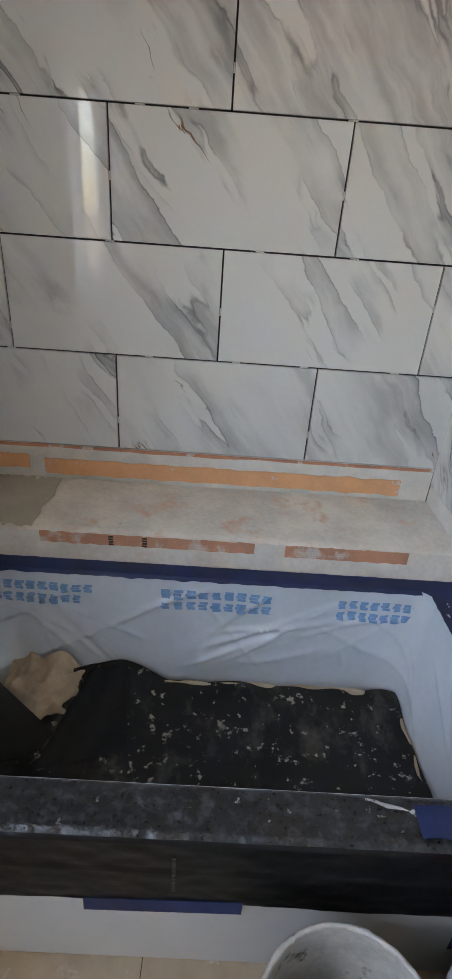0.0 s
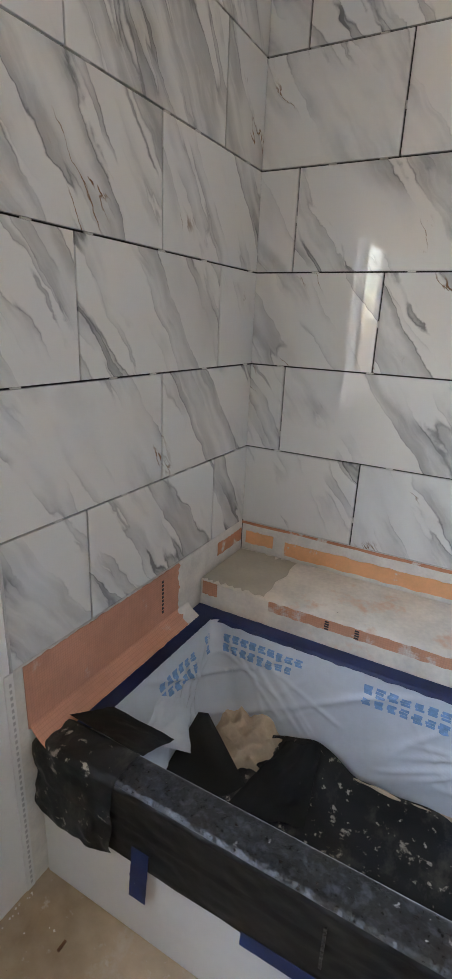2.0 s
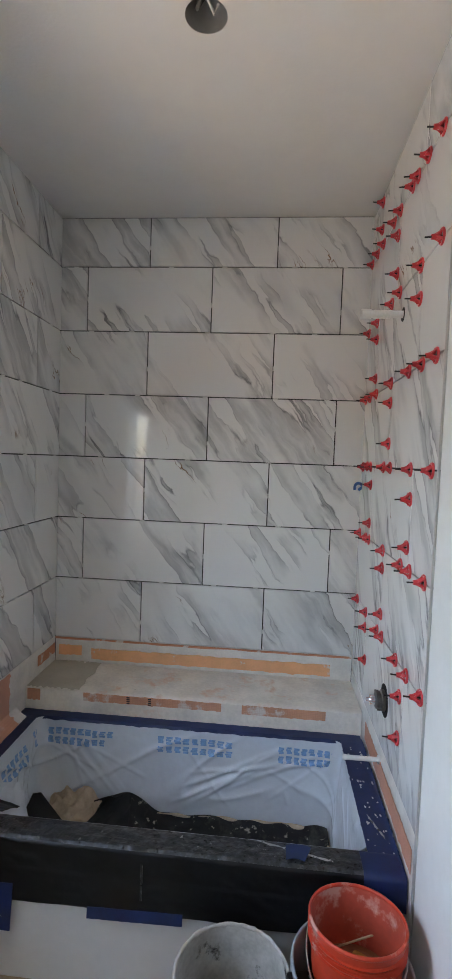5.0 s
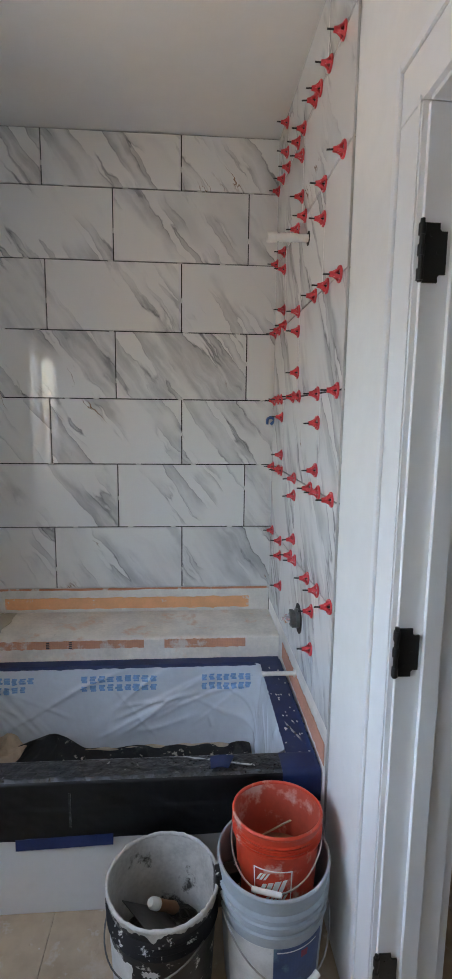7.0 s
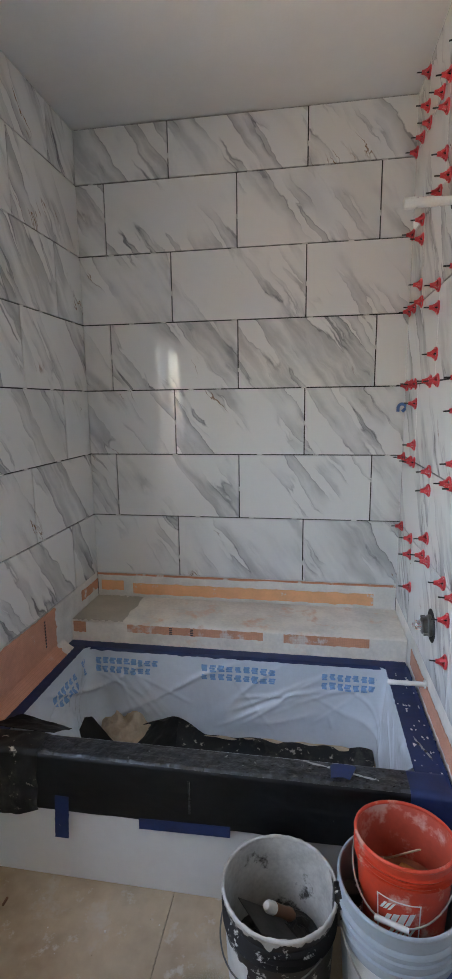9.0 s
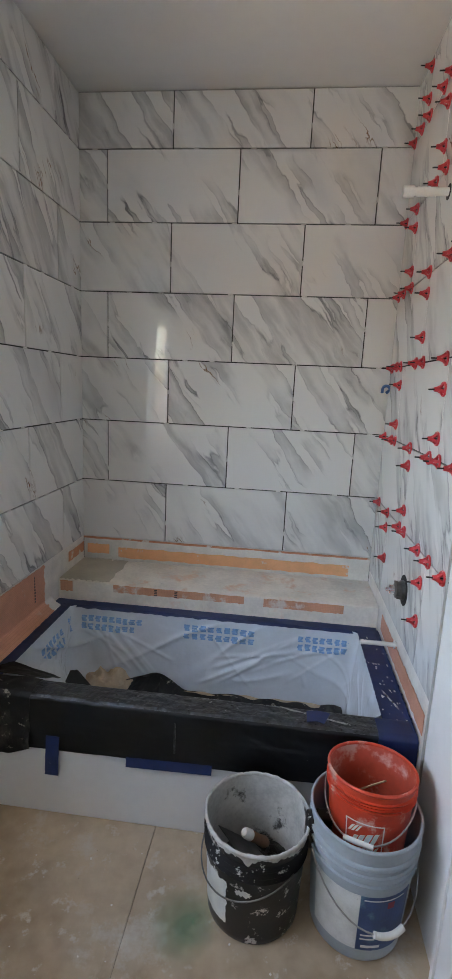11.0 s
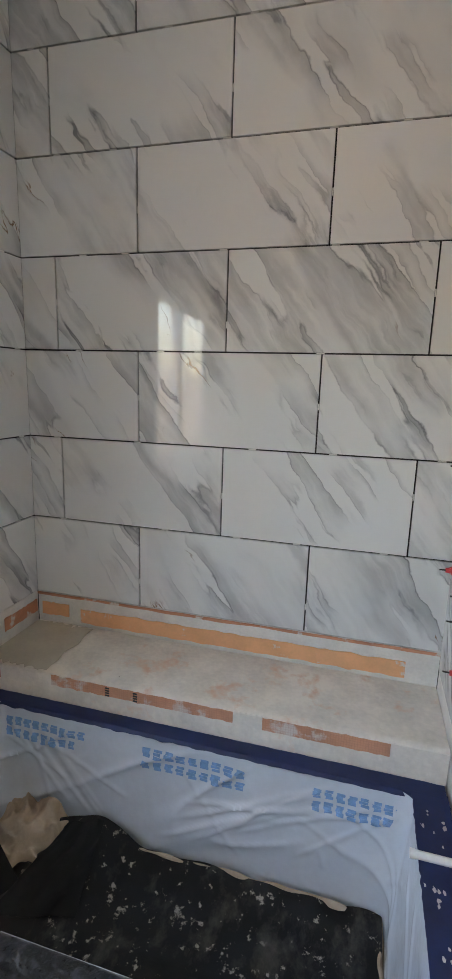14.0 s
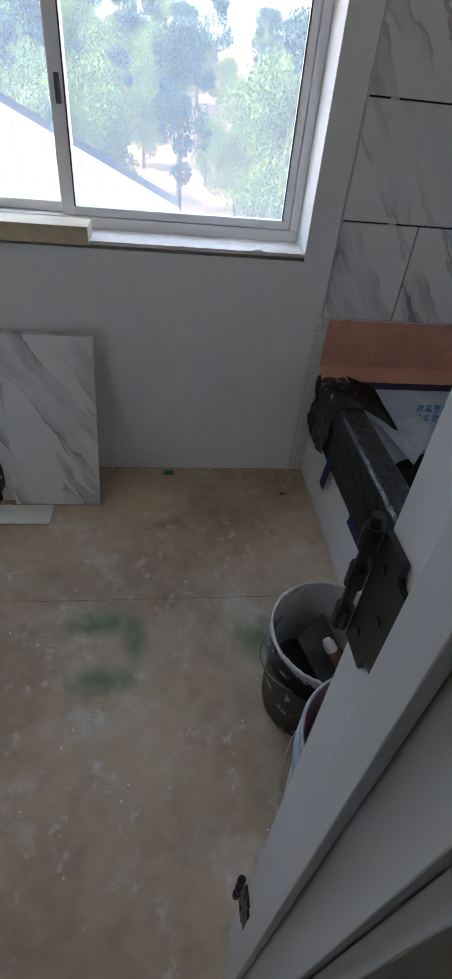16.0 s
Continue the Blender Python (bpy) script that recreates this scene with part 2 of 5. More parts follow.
def tube(bm, pts, r, seg=10, cap=True):
    pts = [Vector(p) for p in pts]
    rings = []
    for i, p in enumerate(pts):
        d = (pts[min(i + 1, len(pts) - 1)] - pts[max(i - 1, 0)]).normalized()
        q = d.to_track_quat("Z", "Y")
        rings.append([bm.verts.new(p + q @ Vector((r * math.cos(2 * math.pi * k / seg), r * math.sin(2 * math.pi * k / seg), 0))) for k in range(seg)])
    for a, b in zip(rings, rings[1:]):
        for k in range(seg):
            bm.faces.new((a[k], a[(k + 1) % seg], b[(k + 1) % seg], b[k]))
    if cap:
        bm.faces.new(rings[0][::-1])
        bm.faces.new(rings[-1])
    return bm


def grid(bm, nu, nv, fn, thick=0.0):
    """A sheet through fn(u, v), u and v from 0 to 1; with a thickness it is closed."""
    P = [[Vector(fn(i / nu, j / nv)) for j in range(nv + 1)] for i in range(nu + 1)]
    V = [[bm.verts.new(p) for p in row] for row in P]
    fs = [bm.faces.new((V[i][j], V[i + 1][j], V[i + 1][j + 1], V[i][j + 1])) for i in range(nu) for j in range(nv)]
    if thick:
        bm.normal_update()
        bmesh.ops.solidify(bm, geom=fs, thickness=thick)
    return bm


def n3(x, y, z=0.0):
    return noise.noise(Vector((x, y, z)))

# ---- materials ----
TILE = marble("marble_tile")
DRYWALL = mat("drywall_paint", (0.82, 0.81, 0.79), 0.65, var=0.03, scale=3, bump=0.0006, bump_scale=120)
CEIL = mat("ceiling_paint", (0.82, 0.80, 0.775), 0.8, var=0.02, scale=2, bump=0.0006, bump_scale=90)
TRIMW = mat("trim_paint", (0.80, 0.80, 0.80), 0.35, var=0.02, scale=3, bump=0.0002, bump_scale=60)
VINYL = mat("window_vinyl", (0.82, 0.82, 0.82), 0.35, var=0.02)
JOINT = mat("open_joint", (0.014, 0.013, 0.012), 0.9, var=0.3, scale=30)
THINSET = mat("white_thinset", (0.76, 0.73, 0.68), 0.8, var=0.08, scale=12, bump=0.002, bump_scale=35)
MEMBRANE = spots(mat("orange_membrane", (0.60, 0.27, 0.155), 0.75, var=0.12, scale=10, bump=0.0008, bump_scale=220), (0.70, 0.63, 0.56), 11, 0.56, 0.05)
ORANGE = spots(mat("orange_foam_band", (0.84, 0.44, 0.22), 0.7, var=0.06, scale=14, bump=0.0006, bump_scale=120), (0.74, 0.67, 0.58), 12, 0.60, 0.04)
MORTAR = spots(spots(mat("ledge_mortar", (0.83, 0.78, 0.70), 0.85, var=0.1, scale=8, bump=0.0015, bump_scale=60), (0.78, 0.56, 0.42), 6, 0.57, 0.10), (0.30, 0.27, 0.24), 28, 0.71, 0.02)
GREYPATCH = mat("damp_mortar", (0.56, 0.515, 0.425), 0.8, var=0.06, scale=9, bump=0.0012, bump_scale=70)
TUBW = mat("tub_acrylic", (0.72, 0.72, 0.71), 0.5, var=0.03, scale=4)
TAPE = spots(mat("blue_masking_tape", (0.010, 0.024, 0.098), 0.5, var=0.18, scale=14, bump=0.0006, bump_scale=60), (0.6, 0.6, 0.6), 26, 0.72, 0.02)
FELT = spots(mat("black_felt_paper", (0.006, 0.007, 0.0082), 0.55, var=0.3, scale=9, bump=0.003, bump_scale=26, spec=0.4), (0.36, 0.33, 0.29), 34, 0.60, 0.05)
spots(FELT, (0.10, 0.095, 0.085), 7, 0.52, 0.22, stretch=(1.6, 1, 1))
spots(FELT, (0.42, 0.39, 0.34), 17, 0.625, 0.04)
PLASTIC = mat("white_plastic_sheet", (0.66, 0.71, 0.77), 0.17, var=0.04, scale=5, bump=0.002, bump_scale=16)
PRINT = mat("blue_print", (0.20, 0.37, 0.64), 0.5, var=0.15, scale=60)
CANVAS = mat("canvas_cloth", (0.52, 0.42, 0.31), 0.9, var=0.1, scale=12, bump=0.001, bump_scale=300)
FLOORM = spots(spots(mat("plywood_subfloor", (0.50, 0.40, 0.285), 0.75, var=0.14, scale=2.2, dark=(0.31, 0.225, 0.145), bump=0.0008, bump_scale=70), (0.60, 0.55, 0.48), 4.5, 0.56, 0.12), (0.2, 0.14, 0.09), 14, 0.70, 0.04)
spots(FLOORM, (0.24, 0.165, 0.10), 3.2, 0.60, 0.14, stretch=(1, 0.5, 1))
spots(FLOORM, (0.62, 0.57, 0.50), 13, 0.585, 0.08)
spots(FLOORM, (0.17, 0.12, 0.08), 45, 0.70, 0.03)
BLACKP = spots(mat("black_bucket_plastic", (0.008, 0.008, 0.009), 0.4, var=0.2, scale=8), (0.62, 0.62, 0.60), 26, 0.585, 0.05)
BINNER = spots(mat("mortar_lined_bucket", (0.50, 0.49, 0.46), 0.7, var=0.18, scale=10, bump=0.002, bump_scale=40), (0.06, 0.055, 0.05), 9, 0.565, 0.07)
CRUST = mat("dried_mortar_rim", (0.52, 0.51, 0.48), 0.85, var=0.12, scale=25, bump=0.004, bump_scale=45)
GREYP = spots(mat("grey_bucket_plastic", (0.36, 0.41, 0.45), 0.42, var=0.08, scale=7), (0.62, 0.63, 0.63), 13, 0.66, 0.04)
REDP = spots(mat("orange_bucket_plastic", (0.60, 0.062, 0.028), 0.38, var=0.1, scale=8), (0.66, 0.36, 0.29), 13, 0.56, 0.08)
REDIN = spots(mat("orange_bucket_inside", (0.52, 0.085, 0.05), 0.5, var=0.12, scale=8), (0.66, 0.40, 0.35), 9, 0.50, 0.10)
WIRE = mat("galvanised_wire", (0.5, 0.5, 0.5), 0.35, metal=1.0, var=0.1)
WHITEP = mat("white_plastic", (0.78, 0.77, 0.73), 0.4, var=0.05, scale=20)
CLIPRED = spots(mat("red_clip_plastic", (0.62, 0.045, 0.055), 0.35, var=0.12, scale=30), (0.74, 0.50, 0.48), 48, 0.60, 0.07)
BLACKM = mat("black_metal", (0.014, 0.014, 0.014), 0.42, metal=0.0, var=0.15, scale=30, bump=0.0003, bump_scale=200)
CHROME = mat("chrome", (0.75, 0.75, 0.76), 0.12, metal=1.0, var=0.05)
ALU = mat("aluminium_edge", (0.56, 0.55, 0.54), 0.4, metal=0.6, var=0.08)
STEEL = mat("worn_steel", (0.15, 0.145, 0.14), 0.5, metal=0.7, var=0.2, scale=18)
WOOD = mat("handle_wood", (0.20, 0.09, 0.038), 0.55, var=0.15, scale=20)
BOARD = mat("pine_board", (0.62, 0.50, 0.33), 0.6, var=0.1, scale=12)
BLUEP = mat("blue_plastic", (0.05, 0.13, 0.33), 0.4, var=0.1)
LABELW = spots(mat("paper_label", (0.66, 0.67, 0.66), 0.6, var=0.08, scale=20), (0.35, 0.38, 0.40), 30, 0.66, 0.06)
LABELB = spots(mat("blue_label", (0.035, 0.075, 0.20), 0.45, var=0.15, scale=14), (0.12, 0.22, 0.30), 9, 0.58, 0.08)
INK = mat("dark_ink", (0.03, 0.028, 0.027), 0.6)
GLASS = glassy("window_glass")

W, CZ, TB, TH = 1.492, 2.745, 0.662, 0.308     # alcove width, ceiling, lowest tile edge, tile course
YEND, YNEAR = -1.110, -3.25                      # end of the tiling, wall behind
T = 0.010                                        # tile thickness

def woven(m, axes, pitch, color):
    """Fine woven lines, pitch apart, on two axes."""
    nt = m.node_tree
    b = nt.nodes["Principled BSDF"]
    src = b.inputs["Base Color"].links[0].from_socket
    tc, sp = nt.nodes.new("ShaderNodeTexCoord"), nt.nodes.new("ShaderNodeSeparateXYZ")
    nt.links.new(tc.outputs["Object"], sp.inputs[0])
    last = None
    for a in axes:
        f, c = nt.nodes.new("ShaderNodeMath"), nt.nodes.new("ShaderNodeMath")
        f.operation, c.operation = "PINGPONG", "LESS_THAN"
        f.inputs[1].default_value, c.inputs[1].default_value = pitch / 2, pitch * 0.09
        nt.links.new(sp.outputs[a], f.inputs[0])
        nt.links.new(f.outputs[0], c.inputs[0])
        if last is not None:
            g = nt.nodes.new("ShaderNodeMath")
            g.operation = "MAXIMUM"
            nt.links.new(last, g.inputs[0])
            nt.links.new(c.outputs[0], g.inputs[1])
            last = g.outputs[0]
        else:
            last = c.outputs[0]
    k = nt.nodes.new("ShaderNodeMath")
    k.operation = "MULTIPLY"
    nt.links.new(last, k.inputs[0])
    k.inputs[1].default_value = 0.24
    mx = nt.nodes.new("ShaderNodeMix")
    mx.data_type = "RGBA"
    nt.links.new(k.outputs[0], mx.inputs[0])
    nt.links.new(src, mx.inputs[6])
    mx.inputs[7].default_value = (*color, 1)
    nt.links.new(mx.outputs[2], b.inputs["Base Color"])
    return m


MEMBRANE_L = woven(spots(mat("side_membrane", (0.66, 0.33, 0.225), 0.75, var=0.08, scale=7, bump=0.0006, bump_scale=220), (0.72, 0.60, 0.52), 6, 0.62, 0.10), (1, 2), 0.0075, (0.36, 0.13, 0.07))
MEMBRANE_F = woven(spots(mat("front_membrane", (0.66, 0.33, 0.20), 0.75, var=0.10, scale=10, bump=0.0006, bump_scale=220), (0.74, 0.66, 0.58), 9, 0.56, 0.08), (0, 2), 0.0075, (0.40, 0.16, 0.09))

# ---- structure ----
def wall(name, boxes, material, label):
    bm = bmesh.new()
    for b in boxes:
        box(bm, *b)
    ob = new(name, mesh_of(bm, name, material))
    return tagged(ob, label, "wall", kind="structure")


wb = wall("wall_back", [(-0.3, 1.75, T, 0.16, 0, 2.9)], JOINT, "back wall of the tub alcove clad in marble tiles")
wl = wall("wall_left_tiled", [(-0.16, -T, YEND, T, 0, 2.9)], JOINT, "left alcove wall clad in marble tiles")
WY0, WY1, WZ0, WZ1 = -2.725, -1.211, 0.855, 2.060  # window opening
wall("wall_left", [(-0.24, -0.003, YNEAR - 0.1, WY0, 0, 2.9), (-0.24, -0.003, WY1, YEND - 0.006, 0, 2.9), (-0.24, -0.003, WY0, WY1, 0, WZ0 - 0.012), (-0.24, -0.003, WY0, WY1, WZ1, 2.9)], DRYWALL, "white painted drywall with a deep window opening")
wr = wall("wall_right_tiled", [(W + T, W + 0.13, YEND, T, 0, 2.9)], JOINT, "right alcove wall clad in marble tiles")
DY0, DY1, DZ = -2.352, -1.534, 2.045                  # doorway
wall("wall_right", [(W + 0.006, W + 0.13, DY1 + 0.02, YEND - 0.006, 0, 2.9), (W + 0.006, W + 0.13, YNEAR - 0.1, DY0 - 0.02, 0, 2.9), (W + 0.006, W + 0.13, DY0 - 0.02, DY1 + 0.02, DZ + 0.02, 2.9)], DRYWALL, "white painted drywall beside the doorway")
wall("wall_near", [(-0.16, W + 0.13, YNEAR - 0.1, YNEAR, 0, 2.9)], DRYWALL, "plain white drywall closing the room")
wall("wall_hall_far", [(4.2, 4.3, -4.6, 0.6, 0, 2.9)], DRYWALL, "plain wall of the next room")
wall("wall_hall_north", [(W + 0.13, 4.2, 0.5, 0.6, 0, 2.9)], DRYWALL, "plain side wall of the next room")
wall("wall_hall_south", [(W + 0.13, 4.2, -4.6, -4.5, 0, 2.9)], DRYWALL, "plain side wall of the next room")
wall("wall_hall_closing", [(W + 0.005, W + 0.13, -4.6, YNEAR - 0.1, 0, 2.9)], DRYWALL, "plain wall of the next room")
ceil_bm = bmesh.new()
CANX, CANY, CANR = 0.848, -1.085, 0.056
seg = 40
ring = [ceil_bm.verts.new((CANX + CANR * math.cos(2 * math.pi * i / seg), CANY + CANR * math.sin(2 * math.pi * i / seg), CZ)) for i in range(seg)]
outer = []
for i in range(seg):
    a = 2 * math.pi * i / seg
    dx, dy = math.cos(a), math.sin(a)
    k = min((4.4 if dx > 0 else CANX + 0.3) / max(abs(dx), 1e-6), (1.8 if dy > 0 else 3.7) / max(abs(dy), 1e-6))
    outer.append(ceil_bm.verts.new((CANX + dx * k, CANY + dy * k, CZ)))
up = [ceil_bm.verts.new((v.co.x, v.co.y, CZ + 0.16)) for v in ring]
for i in range(seg):
    j = (i + 1) % seg
    ceil_bm.faces.new((ring[i], ring[j], outer[j], outer[i]))
    ceil_bm.faces.new((ring[i], up[i], up[j], ring[j]))
box(ceil_bm, -0.6, 5.4, -5.0, 0.9, CZ + 0.17, CZ + 0.3)
tagged(new("ceiling", mesh_of(ceil_bm, "ceiling", CEIL)), "smooth white painted ceiling with a round lamp hole", "ceiling", kind="structure")

# ---- floor: subfloor panels with seams ----
fl = tagged(new("floor", mesh_of(boxed(-0.3, 4.4, -4.7, 0.3, -0.15, -0.006), "floor", JOINT)), "dusty stained plywood subfloor with open panel seams", "floor", kind="structure")
for x0, x1, y0, y1 in ((-0.2, 0.6780, -2.3, 0.0), (0.6800, 1.9, -2.3, 0.0), (-0.2, 0.6780, -4.6, -2.304), (0.6800, 1.9, -4.6, -2.304), (1.904, 4.3, -4.6, 0.5)):
    part("panel", boxed(x0, x1, y0, y1, -0.006, 0.0), FLOORM, fl)

# ---- tiles ----
def tile_mesh(w, h):
    bm = boxed(-w / 2, w / 2, 0, T - 0.001, -h / 2, h / 2)
    top = [e for e in bm.edges if all(abs(v.co.y) < 1e-6 for v in e.verts)]
    bmesh.ops.bevel(bm, geom=top, offset=0.0009, segments=1, affect="EDGES")
    return mesh_of(bm, "tile", TILE)


MESHES = {}
def tile(parent, origin, rz, u0, u1, z0, z1):
    w, h = round(u1 - u0, 4), round(z1 - z0, 4)
    if w < 0.01:
        return
    me = MESHES.setdefault((w, h), None) or tile_mesh(w, h)
    MESHES[(w, h)] = me
    ob = new("tile", me)
    ob.matrix_basis = Matrix.Translation(origin) @ pose(0, 0, 0, 0, 0, rz) @ pose((u0 + u1) / 2, 0, (z0 + z1) / 2)
    ob.parent = parent


G = 0.0024
PERIOD = 0.613
def course(parent, origin, rz, length, first, z0, z1, low=None):
    """One course of tiles; first: the joint nearest the start."""
    cuts = [0.0]
    u = first
    while u < length - 0.02:
        if u > 0.01:
            cuts.append(u)
        u += PERIOD
    cuts.append(length)
    for a, b in zip(cuts, cuts[1:]):
        lap = 0.004 if parent is wb else 0.0
        tile(parent, origin, rz, a + (G if a > 0 else 0.0004 - lap * 0.3), b - (G if b < length else -lap * 0.6), (z0 if low is None else low) + G, z1 - G)


for k in range(7):
    z0, z1 = TB + k * TH, min(TB + (k + 1) * TH, CZ - 0.003)
    odd = k % 2 == 0
    course(wb, (0, 0, 0), 0, W, 0.440 if odd else 0.1335, z0, z1)
    course(wl, (0, YEND, 0), 90, -YEND, 0.250 if odd else 0.558, z0, z1)
    course(wr, (W, 0, 0), -90, -YEND, 0.30 - 0.013 * k if odd else 0.56 - 0.005 * k, z0, z1, low=0.60 if k == 0 else None)

# edge profiles at the open ends of the tiling, and the bead below
for name, x, wd, zb in (("edge_trim", -0.004, 0.006, TB), ("edge_trim", W - 0.0015, 0.0070, 0.0)):
    t = new(name, mesh_of(boxed(x, x + wd, YEND - 0.006, YEND, zb, CZ - 0.002, bevel=0.0015), name, ALU))
    tagged(t, "thin grey metal tile edge profile", "trim", kind="structure")
bead = empty("corner_bead", (0, YEND - 0.006, 0))
tagged(bead, "perforated white metal corner bead below the tile edge", "trim", kind="structure")
part("bead_strip", boxed(-0.004, 0.0, -0.018, 0.006, 0.0, TB - 0.002), DRYWALL, bead)
hole = mesh_of(boxed(-0.0002, 0.0012, -0.003, 0.003, -0.0045, 0.0045), "bead_hole", ALU)
for i in range(36):
    h = new("bead_hole", hole)
    h.matrix_basis = pose(0, -0.004, 0.02 + i * 0.0175)
    h.parent = bead

# ---- the band between tub and tiles: membrane, thinset, ledge ----
def strip(name, material, label, fn, n=60, thick=0.0015, nv=2, jag=0.006, seed=0.0):
    """A thin applied strip with ragged edges: fn(u, v) gives the place, v runs across it."""
    def g(u, v):
        e = jag * (n3(u * 23 + seed, v * 3, seed) + 0.6 * n3(u * 71, seed, v))
        return fn(u, v + (e if v > 0.5 else -e) / 0.06)
    ob = new(name, mesh_of(grid(bmesh.new(), n, nv, g, thick), name, material))
    return tagged(ob, label, "waterproofing", kind="structure")


LEDGE_Y, LEDGE_Z = -0.313, 0.538
lb = bmesh.new()
grid(lb, 90, 24, lambda u, v: (u * W, T - 0.002 + v * (LEDGE_Y - T), LEDGE_Z - 0.012 * v * 0 + 0.0025 * n3(u * 9, v * 3) - (0.006 if v > 0.97 else 0)))
grid(lb, 90, 6, lambda u, v: (u * W, LEDGE_Y - 0.001 * n3(u * 14, v * 2), LEDGE_Z - 0.004 - v * 0.10))
tagged(new("ledge", mesh_of(lb, "ledge", MORTAR, 50)), "mortar-smeared shelf ledge behind the tub", "ledge", kind="structure")
new_wall = wall("upstand", [(0, W, 0.002, T, 0.40, TB), (-T, -0.002, YEND, 0.0, 0.0, TB), (W + 0.002, W + T, YEND, 0.0, 0.0, 0.60)], THINSET, "white thinset-smeared backer board below the tiles")
strip("orange_band", ORANGE, "orange waterproofing band along the back of the ledge", lambda u, v: (0.19 + u * 1.20, -0.001 - 0.002 * v, 0.612 - v * 0.056), seed=1.0)
strip("orange_band", ORANGE, "short orange waterproofing patch in the ledge corner", lambda u, v: (0.02 + u * 0.12, -0.001 - 0.002 * v, 0.622 - v * 0.05), n=12, seed=2.0)
strip("orange_edge", MEMBRANE, "thin orange membrane edge under the tiles", lambda u, v: (u * W, -0.0005 - 0.001 * v, TB - 0.001 - v * (0.010 + 0.006 * n3(u * 9, 3))), seed=3.0)
strip("membrane_front", MEMBRANE_F, "printed orange membrane on the ledge front", lambda u, v: (0.27 + u * 0.62, LEDGE_Y - 0.003, LEDGE_Z - 0.006 - v * 0.036), seed=4.0)
strip("membrane_front", MEMBRANE_F, "printed orange membrane on the ledge front", lambda u, v: (0.98 + u * 0.36, LEDGE_Y - 0.003, LEDGE_Z - 0.006 - v * 0.040), n=30, seed=5.0)
strip("membrane_front", MEMBRANE_F, "orange membrane corner at the ledge front", lambda u, v: (0.01 + u * 0.06, LEDGE_Y - 0.003, LEDGE_Z - 0.004 - v * 0.05), n=8, seed=6.0)
strip("membrane_left", MEMBRANE_L, "orange woven membrane above the tub edge", lambda u, v: (0.001, YEND + 0.025 + u * (0.625 + 0.02 * n3(v * 9, 5)), TB - 0.003 - v * 0.175), nv=14, jag=0.0015, seed=7.0)
strip("membrane_left", MEMBRANE, "orange membrane patch beside the ledge", lambda u, v: (0.001, -0.20 + u * 0.19, TB - 0.03 - v * 0.05), n=16, seed=8.0)
strip("membrane_right", MEMBRANE_L, "narrow orange membrane above the tub edge", lambda u, v: (W + 0.0, -0.40 - u * 0.69, 0.545 - v * 0.07), seed=9.0)
strip("membrane_lap", MEMBRANE_L, "orange woven membrane lapped onto the tub rim", lambda u, v: (0.002 + 0.046 * max(0, v) ** 1.6, YEND + 0.03 + u * (0.615 + 0.02 * n3(v * 9, 5)), TB - 0.172 - v * (TB - 0.172 - 0.447)), nv=8, jag=0.0015, seed=8.0)
strip("thinset_lap", THINSET, "pale mortar smeared onto the tub rim", lambda u, v: (0.002 + 0.046 * max(0, v) ** 1.6, YEND + 0.635 + u * 0.075, TB - 0.174 - v * (TB - 0.174 - 0.446)), n=16, nv=8, jag=0.0015, seed=9.0)
strip("damp_patch", GREYPATCH, "grey patch of fresh mortar in the ledge corner", lambda u, v: (0.004 + u * (0.245 + 0.02 * n3(v * 4, 2)), -0.012 - v * 0.30, LEDGE_Z + 0.004), n=24, nv=20, seed=10.0)

for x in (0.468, 0.565):
    for i in range(4):
        tagged(new("print_bar", mesh_of(boxed(x, x + 0.014, LEDGE_Y - 0.0065, LEDGE_Y - 0.0045, LEDGE_Z - 0.040 + i * 0.0085, LEDGE_Z - 0.0355 + i * 0.0085), "print_bar", INK)), "short dark printed bar on the orange membrane", "print", kind="structure")
for i in range(9):
    tagged(new("print_bar", mesh_of(boxed(0.0028, 0.0042, -0.555, -0.547, 0.52 + i * 0.0135, 0.528 + i * 0.0135), "print_bar", INK)), "small faded printed mark on the side membrane", "print", kind="structure")

# ---- doorway ----
door = tagged(empty("door_1", (W + 0.007, DY1, 0)), "white painted door frame without its door, black hinges left", "door frame", kind="structure")
def dpart(name, *b, bevel=0.0015, material=TRIMW, label=""):
    return part(name, boxed(*b, bevel=bevel), material, door, label)
dpart("casing_side", -0.013, 0.006, 0.008, 0.115, 0, DZ + 0.006)
dpart("casing_side", -0.013, 0.006, DY0 - DY1 - 0.115, DY0 - DY1 - 0.008, 0, DZ + 0.006)
dpart("casing_head", -0.013, 0.006, DY0 - DY1 - 0.115, 0.115, DZ + 0.0075, DZ + 0.115)
for c0, c1 in ((0.098, 0.115), (DY0 - DY1 - 0.115, DY0 - DY1 - 0.098)):
    dpart("casing_band", -0.021, -0.0135, c0, c1, 0, DZ + 0.115)
for c0, c1 in ((0.012, 0.022), (DY0 - DY1 - 0.022, DY0 - DY1 - 0.012)):
    dpart("casing_bead", -0.0165, -0.0135, c0, c1, 0, DZ + 0.016)
dpart("casing_band", -0.021, -0.0135, DY0 - DY1 - 0.097, 0.097, DZ + 0.098, DZ + 0.115)
dpart("jamb", -0.002, 0.135, 0.0, 0.0195, 0, DZ)
